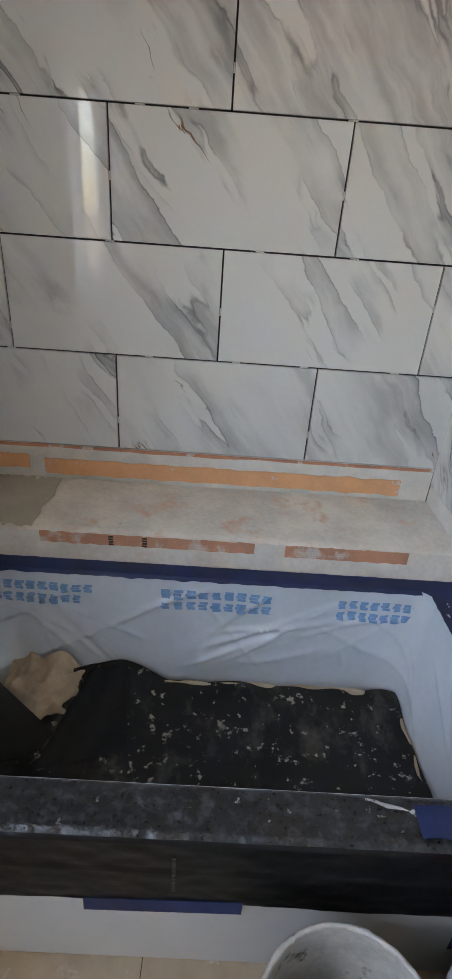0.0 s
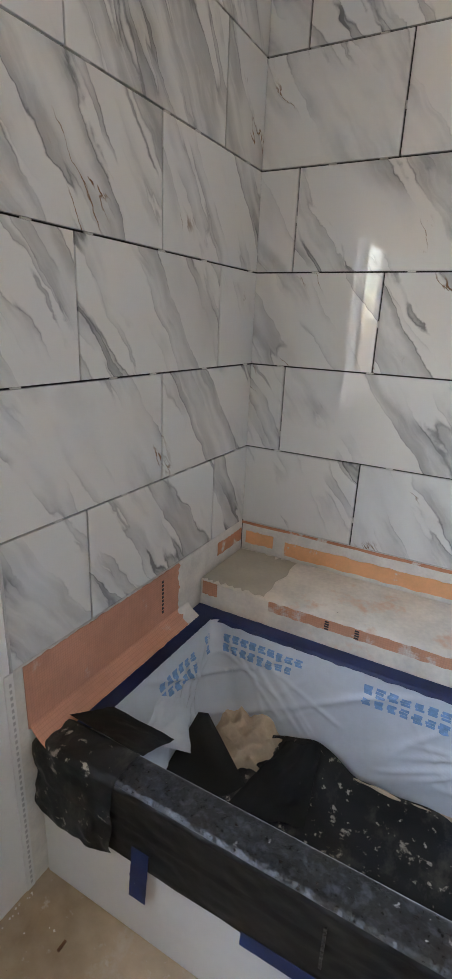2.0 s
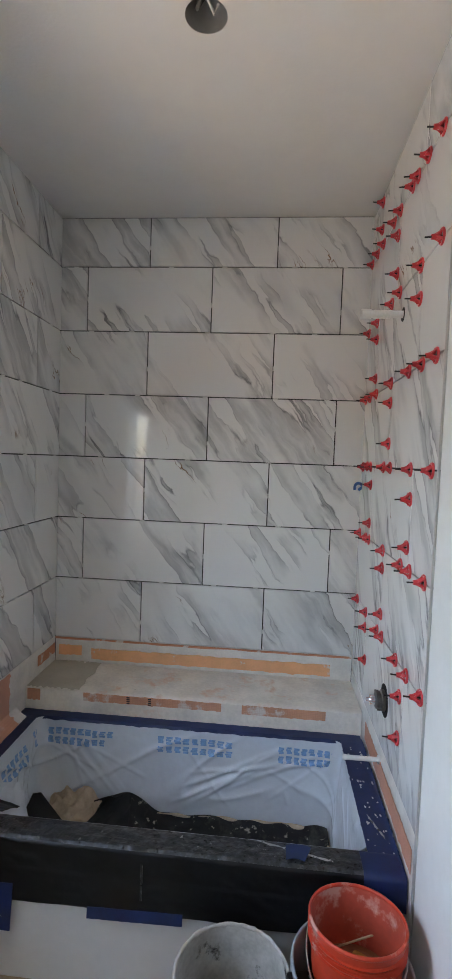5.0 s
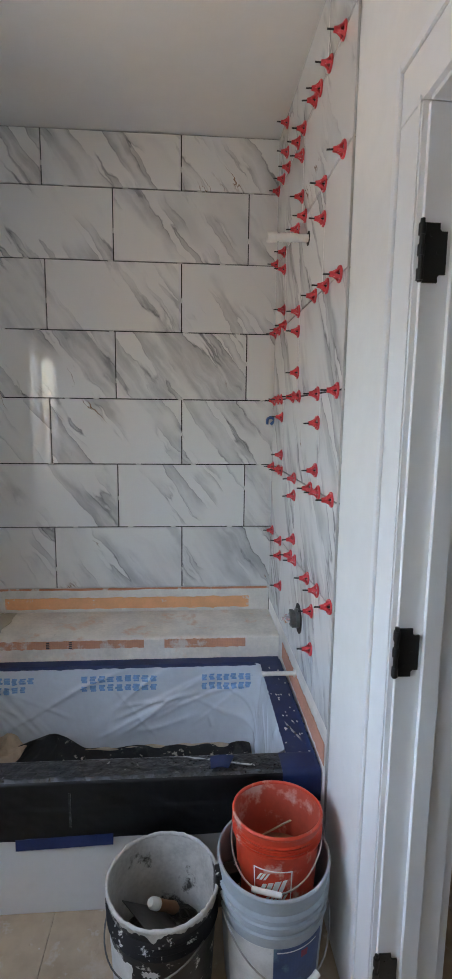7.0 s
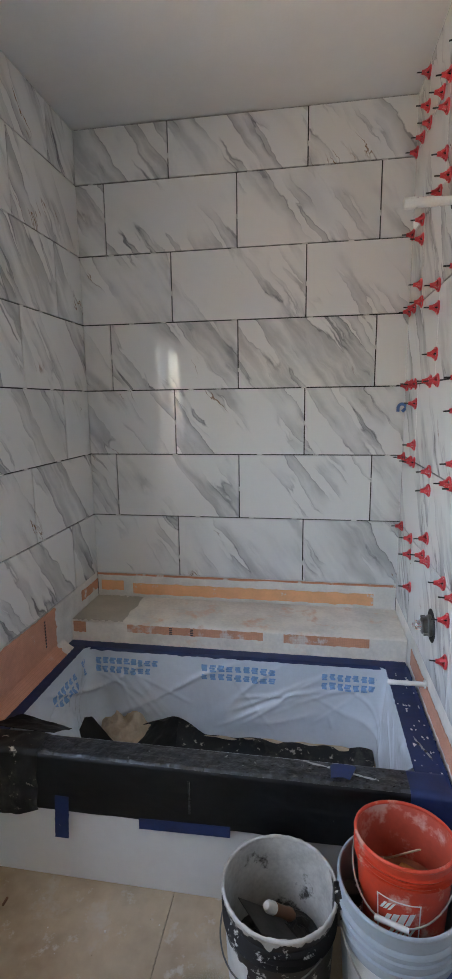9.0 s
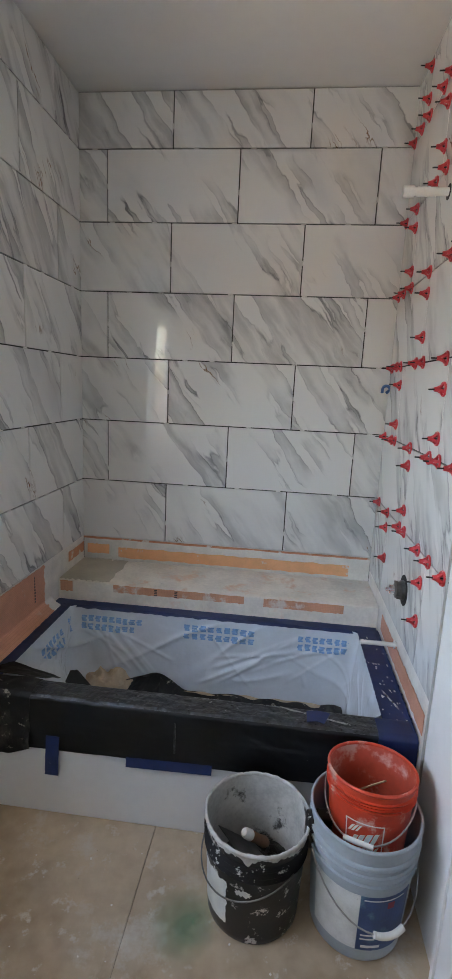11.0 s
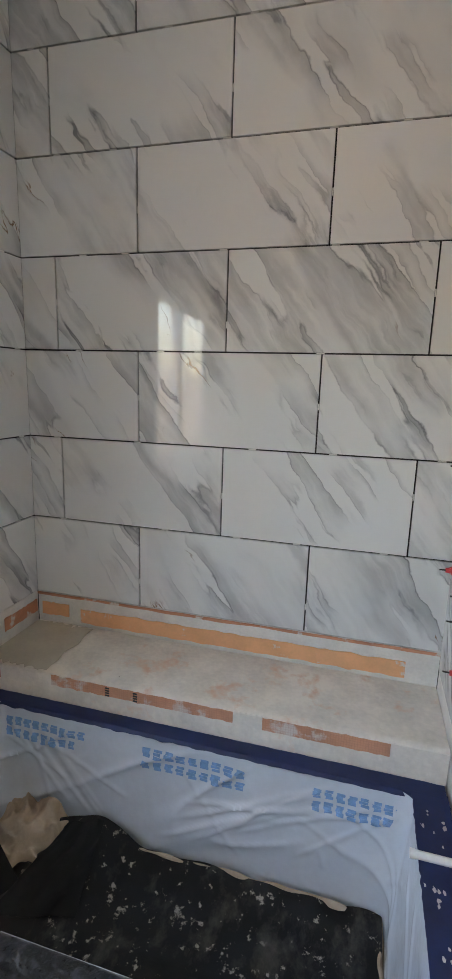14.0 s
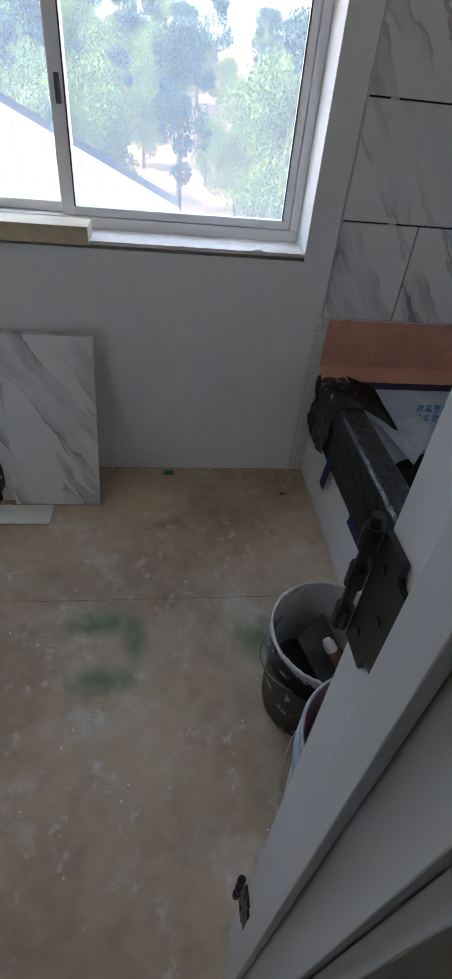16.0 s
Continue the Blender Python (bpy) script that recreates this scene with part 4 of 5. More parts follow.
for i in range(46):
    x, y = RND.uniform(1.405, 1.485), RND.uniform(-1.05, -0.42)
    r = RND.uniform(0.0012, 0.005) * (1 if i % 9 else 1.8)
    sm.faces.new([sm.verts.new((x + r * RND.uniform(.4, 1.3) * math.cos(k * 1.05), y + 1.6 * r * RND.uniform(.4, 1.3) * math.sin(k * 1.05), TZ + 0.0042)) for k in range(6)])
tagged(new("mortar_specks", mesh_of(sm, "mortar_specks", THINSET)), "white mortar specks dried on the blue tape", "specks", kind="stuff")

# ---- fixtures on the right wall ----
spout = tagged(empty("spout_stub", (W, -0.665, 0.545)), "white plastic tub spout stub sticking out of the wall", "pipe")
part("pipe", tube(bmesh.new(), [(0.012, 0, 0), (-0.122, 0, 0)], 0.0085, 16), WHITEP, spout, smooth=40)
part("cap", tube(bmesh.new(), [(-0.118, 0, 0), (-0.128, 0, 0)], 0.0098, 16), WHITEP, spout, smooth=40)
part("collar", tube(bmesh.new(), [(0.004, 0, 0), (-0.006, 0, 0)], 0.015, 16), WHITEP, spout, smooth=40)
shower = tagged(empty("shower_stub", (W, -0.650, 2.112)), "white capped shower arm stub wrapped in thread tape", "pipe")
part("pipe", tube(bmesh.new(), [(0.012, 0, 0), (-0.115, 0, 0)], 0.0125, 18), WHITEP, shower, smooth=40)
part("cap", tube(bmesh.new(), [(-0.108, 0, 0), (-0.142, 0, 0)], 0.0175, 12), WHITEP, shower, smooth=30)
tw = bmesh.new()
grid(tw, 30, 20, lambda u, v: (-0.098 + u * 0.06, (0.0142 + 0.0015 * n3(u * 8, v * 9)) * math.cos(v * 2 * math.pi), (0.0142 + 0.0015 * n3(u * 8, v * 9)) * math.sin(v * 2 * math.pi)))
part("thread_tape", tw, WHITEP, shower, smooth=60)
part("wall_hole", tube(bmesh.new(), [(0.0005, 0, 0), (-0.0012, 0, 0)], 0.024, 24), JOINT, shower)
valve = tagged(empty("shower_valve", (W, -0.69, 0.775)), "chrome shower valve body in a dark round wall cut-out", "valve")
part("cutout", tube(bmesh.new(), [(0.0005, 0, 0), (-0.0012, 0, 0)], 0.056, 32), JOINT, valve)
part("valve_body", lathe(bmesh.new(), [(0, 0.0), (0.036, 0.0), (0.036, 0.012), (0.030, 0.016), (0.030, 0.030), (0.022, 0.034), (0, 0.034)], 28, pose(0, 0, 0, 0, -90, 0)), STEEL, valve, smooth=40)
part("valve_cartridge", lathe(bmesh.new(), [(0, 0.034), (0.017, 0.034), (0.017, 0.050), (0.007, 0.053), (0.007, 0.064), (0, 0.064)], 20, pose(0, 0, 0, 0, -90, 0)), CHROME, valve, smooth=40)
for a in (35, 215):
    part("screw", tube(bmesh.new(), [(-0.016, 0.034 * math.cos(radians(a)), 0.034 * math.sin(radians(a))), (-0.030, 0.034 * math.cos(radians(a)), 0.034 * math.sin(radians(a)))], 0.005, 8), STEEL, valve)
hook = bmesh.new()
tube(hook, [(-0.012, 0.0, -0.012)] + [(-0.012 + 0.014 * -math.sin(a) * 0, 0.0 + 0.017 * math.cos(a), 0.004 + 0.017 * math.sin(a)) for a in np.linspace(math.pi, 0, 12)] + [(-0.012, 0.017, -0.012)], 0.007, 8)
tagged(part("tile_spacer", hook, BLUEP, None, smooth=50, at=pose(W - 0.012, -0.016, 1.486, 0, 0, 78)), "blue horseshoe tile shim stuck in the corner joint", "spacer")

# tile levelling clips: a flared red cap on a black stem
clip = tagged(empty("levelling_clip", (W, -0.5, 1.0)), "red plastic tile levelling cap on a black stem", "tile clip", group="levelling clips on the tiled wall")
cb = bmesh.new()
lathe(cb, [(0.0050, 0.030), (0.0070, 0.030), (0.0080, 0.021), (0.0105, 0.014), (0.0055, 0.014), (0.0050, 0.030)], 16, pose(0, 0, 0, 0, -90, 0))
part("hub", cb, CLIPRED, clip, smooth=40)
part("base_ring", lathe(bmesh.new(), [(0.0165, 0.0), (0.0225, 0.0), (0.0232, 0.003), (0.0215, 0.006), (0.0170, 0.006), (0.0165, 0.0)], 20, pose(0, 0, 0, 0, -90, 0)), CLIPRED, clip, smooth=40)
for k in range(4):
    wing = bmesh.new()
    prof = [(0.005, 0.025), (0.0085, 0.0185), (0.0130, 0.0110), (0.0205, 0.0055), (0.0226, 0.001), (0.0165, 0.001), (0.0080, 0.0095), (0.005, 0.013)]
    va = [wing.verts.new((-z, r, -0.0042)) for r, z in prof]
    vb = [wing.verts.new((-z, r, 0.0042)) for r, z in prof]
    wing.faces.new(va)
    wing.faces.new(vb[::-1])
    for i in range(len(prof)):
        j = (i + 1) % len(prof)
        wing.faces.new((va[i], vb[i], vb[j], va[j]))
    part("wing", wing, CLIPRED, clip, at=pose(0, 0, 0, 90 * k + 45, 0, 0))
part("stem", tube(bmesh.new(), [(0.003, 0, 0), (-0.047, 0, 0)], 0.0024, 8), BLACKM, clip)
LINES = {1: (-.08, -.29, -.522, -.604, -.81, -.94, -1.085), 2: (-.056, -.205, -.276, -.545, -.805, -.912, -1.06), 3: (-.053, -.15, -.231, -.484, -.59, -.86, -1.07), 4: (-.03, -.136, -.269, -.534, -.78, -.92, -1.05), 5: (-.03, -.213, -.477, -.597, -.85, -1.04), 6: (-.03, -.149, -.263, -.45, -.54, -.70, -.76, -.87, -1.0)}
UPRIGHT = ((-.884, .746), (-.88, .876), (-.319, .77), (-.288, .903), (-.565, 1.045), (-.55, 1.213), (-.866, 1.342), (-.87, 1.495), (-.261, 1.344), (-.253, 1.509), (-.545, 1.677), (-.54, 1.827), (-.237, 1.963), (-.223, 2.126), (-.856, 2.103), (-.539, 2.29), (-.521, 2.43), (-.22, 2.583), (-.208, 2.702))
spots_of_clips = [(y, TB + k * TH) for k, ys in LINES.items() for y in ys] + list(UPRIGHT)
for i, (y, z) in enumerate(spots_of_clips):
    m = pose(W, y, z + RND.uniform(-.003, .003), RND.uniform(0, 90), RND.uniform(-4, 4), RND.uniform(-4, 4))
    if i == 0:
        clip.matrix_basis = m
    else:
        copy_thing(clip, m)

# ---- buckets ----
def bail(bm, r, z, lean, drop, ry=0.0):
    """A wire handle: half a loop swung down to one side."""
    pts = []
    for i in range(25):
        a = math.pi * i / 24
        pts.append((r * math.cos(a), -lean * math.sin(a), z - drop * math.sin(a)))
    return tube(bm, pts, 0.0022, 8)


def bucket(name, at, rz, r0, r1, h, out, inn, rim, label, rings, fill, tilt=(0, 0)):
    ob = tagged(empty(name, at), label, "bucket")
    ob.matrix_basis = pose(*at, tilt[0], tilt[1], rz)
    prof = [(0, 0.004), (r0 - 0.012, 0.004), (r0 - 0.004, 0.0), (r0, 0.006)]
    for k in range(1, 15):
        z = h * k / 15
        prof.append((r0 + (r1 - r0) * z / h, z))
    for zr in rings:
        rr = r0 + (r1 - r0) * zr / h
        prof += [(rr, zr - 0.006), (rr + 0.006, zr - 0.004), (rr + 0.006, zr + 0.004), (rr, zr + 0.006)]
    prof = sorted(prof[:4], key=lambda p: 0) + sorted(prof[4:], key=lambda p: p[1])
    prof += [(r1, h - 0.002)]
    part("body", lathe(bmesh.new(), prof, 56), out, ob, smooth=40)
    part("inside", lathe(bmesh.new(), [(r1 - 0.0025, h - 0.002)] + [(r0 + (r1 - r0) * k / 12 - 0.0035, h * k / 12) for k in range(11, 0, -1)] + [(r0 - 0.0035, 0.012), (0, 0.010)], 56), inn, ob, smooth=40)
    return ob


def rim_of(ob, r, h, material, rough, thick=0.004):
    rb = bmesh.new()
    def f(u, v):
        a, b = u * 2 * math.pi, v * 2 * math.pi
        k = thick * (1 + rough * (0.5 * n3(math.cos(a) * 6, math.sin(a) * 6, v) + 0.9 * n3(math.cos(a) * 19, math.sin(a) * 19, v * 2)))
        return ((r + k * math.cos(b)) * math.cos(a), (r + k * math.cos(b)) * math.sin(a), h + k * math.sin(b) * 1.3)
    part("rim", grid(rb, 120, 10, f), material, ob, smooth=60)


def on_bucket(r0, r1, h, a0, a1, z0, z1, lift=0.0012, nu=16, nv=10, jag=0.0):
    def f(u, v):
        z = z0 + (z1 - z0) * v
        e = jag * n3(u * 7, v * 7, a0)
        r = r0 + (r1 - r0) * z / h + lift
        a = radians(a0 + (a1 - a0) * u + e * 300 * (1 if u > .5 else -1) * (u in (0.0, 1.0)))
        return (r * math.cos(a), r * math.sin(a), z + e * (v in (0.0, 1.0)))
    return grid(bmesh.new(), nu, nv, f, 0.0006)


BH = 0.300
bk = bucket("bucket", (1.020, -1.262, 0.0), 0, 0.131, 0.1455, BH, BLACKP, BINNER, CRUST, "black mortar bucket with a white crusted rim holding trowels", (0.222, 0.242, 0.262), None)
rim_of(bk, 0.1452, BH, CRUST, 0.8, 0.0046)
def splash(u, v):
    a = 2 * math.pi * u
    drip = 0.010 + 0.016 * max(0, 0.5 + 1.6 * n3(math.cos(a) * 4, math.sin(a) * 4, 3)) + 0.010 * n3(math.cos(a) * 16, math.sin(a) * 16, 5)
    z = BH - v * max(0.003, drip)
    r = 0.131 + 0.0145 * z / BH + 0.0018 * (1 + 0.6 * n3(a * 9, v * 4, 2)) * (1 - 0.7 * v)
    return (r * math.cos(a), r * math.sin(a), z)
part("splash", grid(bmesh.new(), 180, 5, splash), CRUST, bk, "white mortar dripped below the rim", smooth=60)
part("sticker", on_bucket(0.131, 0.1455, BH, 196, 240, 0.045, 0.185, jag=0.01), LABELW, bk, "torn pale paper label")
part("paint_chip", on_bucket(0.131, 0.1455, BH, 252, 268, 0.165, 0.181, jag=0.012, nu=8, nv=6), LABELW, bk)
part("handle", bail(bmesh.new(), 0.150, 0.225, 0.157, 0.075), STEEL, bk, "bent wire handle").matrix_basis = pose(0, 0, 0, 0, 0, -45)
sl = bmesh.new()
grid(sl, 30, 30, lambda u, v: (lambda r, a: (r * math.cos(a), r * math.sin(a), 0.085 + 0.018 * n3(u * 8, math.cos(a) * 4, math.sin(a) * 4)))(u * 0.133, v * 2 * math.pi))
part("residue", sl, mat("dark_slurry", (0.045, 0.043, 0.038), 0.6, var=0.3, scale=20, bump=0.003), bk, "dark mortar slurry")
trowel = tagged(empty("trowel", (0.975, -1.234, 0.20)), "notched steel trowel with a wooden handle lying in the bucket", "trowel")
trowel.matrix_basis = look((0.990, -1.244, 0.205), (1.050, -1.194, 0.130))
part("blade", boxed(-0.055, 0.055, -0.036, -0.034, -0.15, 0.05), STEEL, trowel)
part("handle", lathe(bmesh.new(), [(0, 0.004), (0.012, 0.002), (0.0155, -0.02), (0.014, -0.06), (0.0165, -0.10), (0.010, -0.115), (0, -0.115)], 18), WOOD, trowel, "worn wooden handle", smooth=50)
part("pommel", lathe(bmesh.new(), [(0, 0.012), (0.010, 0.010), (0.0150, 0.0), (0.0158, -0.022), (0.0150, -0.024), (0, -0.024)], 18), WHITEP, trowel, "white handle tip", smooth=50)
part("tang", tube(bmesh.new(), [(0, 0, -0.112), (0, -0.010, -0.135), (0, -0.034, -0.14)], 0.005, 8), STEEL, trowel)
gk = bucket("bucket", (1.314, -1.262, 0.0), 0, 0.126, 0.147, 0.363, GREYP, GREYP, GREYP, "grey paint bucket with a torn blue and white label", (0.255, 0.285, 0.315), None)
rim_of(gk, 0.1460, 0.363, GREYP, 0.0, 0.0045)
lb_ = part("label", on_bucket(0.126, 0.147, 0.363, 205, 262, 0.045, 0.225), LABELW, gk, "scuffed white half of the label")
lb2 = part("label", on_bucket(0.126, 0.147, 0.363, 262.5, 322, 0.045, 0.225), LABELB, gk, "dark blue half of the label")
for z, a0, a1, hh in ((0.095, 266, 300, 0.004), (0.082, 266, 282, 0.004), (0.055, 268, 290, 0.008), (0.212, 266, 312, 0.003)):
    part("print_bar", on_bucket(0.126, 0.147, 0.363, a0, a1, z, z + hh, 0.0022, 8, 2), LABELW, lb2)
part("emblem", on_bucket(0.126, 0.147, 0.363, 292, 300, 0.185, 0.205, 0.0022, 4, 3), mat("emblem_red", (0.25, 0.03, 0.06), 0.5), lb2)
part("handle", bail(bmesh.new(), 0.152, 0.262, 0.156, 0.135), WIRE, gk, "wire bail handle").matrix_basis = pose(0, 0, 0, 0, 0, 22)
part("grip", tube(bmesh.new(), [(-0.042 + 0.084 * i / 8, -0.157 + 0.0004 * (i - 4) ** 2, 0.127 + 0.0005 * (i - 4) ** 2) for i in range(9)], 0.0085, 12), WHITEP, gk, "white plastic grip", smooth=40).matrix_basis = pose(0, 0, 0, 0, 0, 22) @ pose(0, -0.003, 0)

rk = bucket("bucket", (1.325, -1.250, 0.216), 0, 0.098, 0.119, 0.24, REDP, REDIN, REDP, "small orange bucket stained with mortar nested in the grey one", (0.195, 0.212), None, tilt=(-6.5, 0.8))
rim_of(rk, 0.1187, 0.24, REDP, 0.1, 0.0042)
for a0, a1, z0, z1 in ((229, 281, 0.150, 0.153), (229, 281, 0.040, 0.043), (229, 230.5, 0.040, 0.153), (279.5, 281, 0.040, 0.153)):
    part("emblem_frame", on_bucket(0.098, 0.119, 0.24, a0, a1, z0, z1, 0.0016, 14, 6), WHITEP, rk, "white square emblem outline")
def slant(a0, a1, z0, z1, rise):
    def f(u, v):
        z = z0 + (z1 - z0) * v + rise * u
        r = 0.098 + 0.021 * z / 0.24 + 0.0017
        a = radians(a0 + (a1 - a0) * u + 6 * v)
        return (r * math.cos(a), r * math.sin(a), z)
    return grid(bmesh.new(), 6, 3, f, 0.0006)
for a0, a1, z0, z1 in ((232, 236, .118, .138), (237, 241, .120, .140), (242.5, 246, .122, .142), (236, 242, .084, .112), (244, 251, .088, .118), (253, 261, .092, .124), (263, 269, .096, .128), (241, 246, .056, .078), (248, 252, .058, .080), (254, 258, .061, .083), (260, 264, .064, .086), (266, 270, .066, .088)):
    part("emblem_bar", slant(a0, a1, z0, z1, 0.003), WHITEP, rk)
part("handle", bail(bmesh.new(), 0.122, 0.188, 0.138, 0.075), WIRE, rk, "wire bail handle").matrix_basis = pose(0, 0, 0, 0, 0, -20)
part("grip", tube(bmesh.new(), [(-0.038, -0.134, 0.114), (0.038, -0.134, 0.114)], 0.0070, 12), WHITEP, rk, "white plastic grip", smooth=40).matrix_basis = pose(0, 0, 0, 0, 0, -20)
part("slurry", grid(bmesh.new(), 20, 40, lambda u, v: (u * 0.106 * math.cos(v * 2 * math.pi), u * 0.106 * math.sin(v * 2 * math.pi), 0.10 + 0.004 * n3(u * 5, v * 5))), mat("brown_slurry", (0.30, 0.12, 0.06), 0.5, var=0.2, scale=14), rk, "brownish mortar water")
stick = tagged(new("stir_stick", mesh_of(boxed(-0.004, 0.004, -0.0015, 0.0015, -0.07, 0.09, bevel=0.0005), "stir_stick", BOARD)), "thin wooden stir stick in the orange bucket", "stick")
stick.matrix_basis = pose(1.318, -1.207, 0.375, 38, 20, 20)

sponge = tagged(new("sponge", mesh_of(boxed(-0.055, 0.055, -0.035, 0.035, -0.018, 0.018, bevel=0.008), "sponge", mat("yellow_sponge", (0.50, 0.27, 0.07), 0.9, var=0.2, scale=30, bump=0.002, bump_scale=160))), "wet yellow sponge floating in the orange bucket", "sponge")
sponge.matrix_basis = pose(1.335, -1.245, 0.322, 0, 4, 60)
dark = tagged(new("rubber_block", mesh_of(boxed(-0.035, 0.035, -0.02, 0.02, -0.05, 0.05, bevel=0.008), "rubber_block", BLACKP)), "dark rubber block wedged inside the grey bucket", "block")
dark.matrix_basis = pose(1.190, -1.275, 0.285, 0, 0, 10)

# white tile spacers left in the open joints
bit = mesh_of(boxed(-0.012, 0.012, -0.0006, 0.004, -0.0015, 0.0015), "spacer", WHITEP)
upbit = mesh_of(boxed(-0.0015, 0.0015, -0.0006, 0.004, -0.010, 0.010), "spacer", WHITEP)
for parent, origin, rz, ln in ((wb, (0, 0, 0), 0, W), (wl, (0, YEND, 0), 90, -YEND)):
    for k in range(1, 7):
        for i in range(5):
            u = ln * (i + RND.uniform(0.15, 0.85)) / 5
            o = new("spacer", bit)
            o.matrix_basis = Matrix.Translation(origin) @ pose(0, 0, 0, 0, 0, rz) @ pose(u, 0.0008, TB + k * TH)
            o.parent = parent
for k in range(7):
    for j in (0.440, 1.053) if k % 2 == 0 else (0.1335, 0.7465, 1.3595):
        o = new("spacer", upbit)
        o.matrix_basis = pose(j, 0.0008, TB + k * TH + RND.uniform(0.05, 0.22))
        o.parent = wb

# ---- floor things ----
def leaning(at, h=0.608, w=0.305, lean=17, label=""):
    ob = tagged(new("loose_tile", tile_mesh(w, h)), label, "tile", group="tiles leaning under the window")
    ob.matrix_basis = Matrix.Translation(at) @ pose(0, 0, 0, 0, 0, 90) @ pose(0, 0, 0, -lean, 0, 0) @ pose(0, 0, h / 2)
    return ob
leaning((0.232, -2.045, 0.002), label="white marble tile leaning against the wall under the window")
leaning((0.210, -2.095, 0.002), label="second marble tile leaning behind the first")
bag = bmesh.new()
grid(bag, 30, 40, lambda u, v: (lambda a, s: (0.16 + 0.11 * s * math.cos(a), -2.36 + 0.13 * s * math.sin(a), 0.36 * u))(v * 2 * math.pi, (1 - 0.25 * u + 0.14 * n3(u * 5, math.cos(v * 6.28) * 2, math.sin(v * 6.28) * 2)) * math.sqrt(max(0, 1 - u ** 4)) + 1e-4))
tagged(new("black_bag", mesh_of(bag, "black_bag", FELT, 60)), "black plastic bag standing beside the leaning tiles", "bag")
tagged(new("rag", mesh_of(grid(bmesh.new(), 24, 16, lambda u, v: (0.24 + u * 0.10, -2.26 + v * 0.20, 0.004 + 0.022 * (1 - abs(2 * v - 1)) * (1 - abs(2 * u - 1)) + 0.008 * abs(n3(u * 5, v * 7))), 0.002), "rag", WHITEP, 60)), "white rag lying on the subfloor by the tiles", "rag")
def faint(name, color):
    """Thin sprayed paint that lets the wood through."""
    m = mat(name, color, 0.85, var=0.1, scale=20)
    nt = m.node_tree
    tc, n1, g = nt.nodes.new("ShaderNodeTexCoord"), nt.nodes.new("ShaderNodeTexNoise"), nt.nodes.new("ShaderNodeTexGradient")
    mp = nt.nodes.new("ShaderNodeMapping")
    mp.inputs["Location"].default_value, mp.inputs["Scale"].default_value = (-1, -1, 0), (2, 2, 0)
    g.gradient_type = "SPHERICAL"
    nt.links.new(tc.outputs["Generated"], mp.inputs[0])
    nt.links.new(mp.outputs[0], g.inputs[0])
    n1.inputs["Scale"].default_value, n1.inputs["Detail"].default_value = 22, 7
    nt.links.new(tc.outputs["Object"], n1.inputs["Vector"])
    a, r = nt.nodes.new("ShaderNodeMath"), nt.nodes.new("ShaderNodeMapRange")
    a.operation = "MULTIPLY"
    nt.links.new(n1.outputs[0], a.inputs[0])
    nt.links.new(g.outputs[0], a.inputs[1])
    r.inputs["From Min"].default_value, r.inputs["From Max"].default_value, r.inputs["To Max"].default_value = 0.05, 0.42, 0.55
    nt.links.new(a.outputs[0], r.inputs["Value"])
    nt.links.new(r.outputs[0], nt.nodes["Principled BSDF"].inputs["Alpha"])
    return m


GREENF = faint("green_spray", (0.16, 0.36, 0.21))
for x0, x1, y0, y1 in ((0.89, 1.01, -1.95, -1.70), (0.71, 0.83, -2.00, -1.68), (0.72, 0.93, -1.79, -1.69), (0.73, 0.94, -1.48, -1.25)):
    bm = bmesh.new()
    bm.faces.new([bm.verts.new(p) for p in ((x0, y0, 0.001), (x1, y0, 0.001), (x1, y1, 0.001), (x0, y1, 0.001))])
    tagged(new("paint_mark", mesh_of(bm, "paint_mark", GREENF)), "faint green spray paint marking on the subfloor", "marking")
db = bmesh.new()
for i in range(160):
    y = RND.uniform(-2.4, -1.13) if i < 100 else RND.uniform(-2.2, -1.15)
    x = 0.006 + abs(RND.gauss(0, 0.012)) if i < 100 else RND.uniform(0.05, 1.4)
    s = RND.uniform(0.001, 0.003)
    box(db, -s, s, -s * RND.uniform(.5, 2), s, 0, s * 0.8, m=Matrix.Translation((x, y, 0)) @ pose(0, 0, 0, 0, 0, RND.uniform(0, 180)))
tagged(new("crumbs", mesh_of(db, "crumbs", THINSET)), "crumbs of plaster along the wall and floor", "debris", kind="stuff")
tagged(new("green_clip", mesh_of(boxed(0.030, 0.048, -1.655, -1.615, 0, 0.012, bevel=0.002), "green_clip", mat("green_plastic", (0.05, 0.22, 0.12), 0.5))), "small green plastic piece on the floor by the wall", "scrap")
tagged(new("wood_splinter", mesh_of(boxed(0.163, 0.169, -1.19, -1.165, 0, 0.005), "wood_splinter", WOOD)), "brown splinter lying on the subfloor", "scrap")

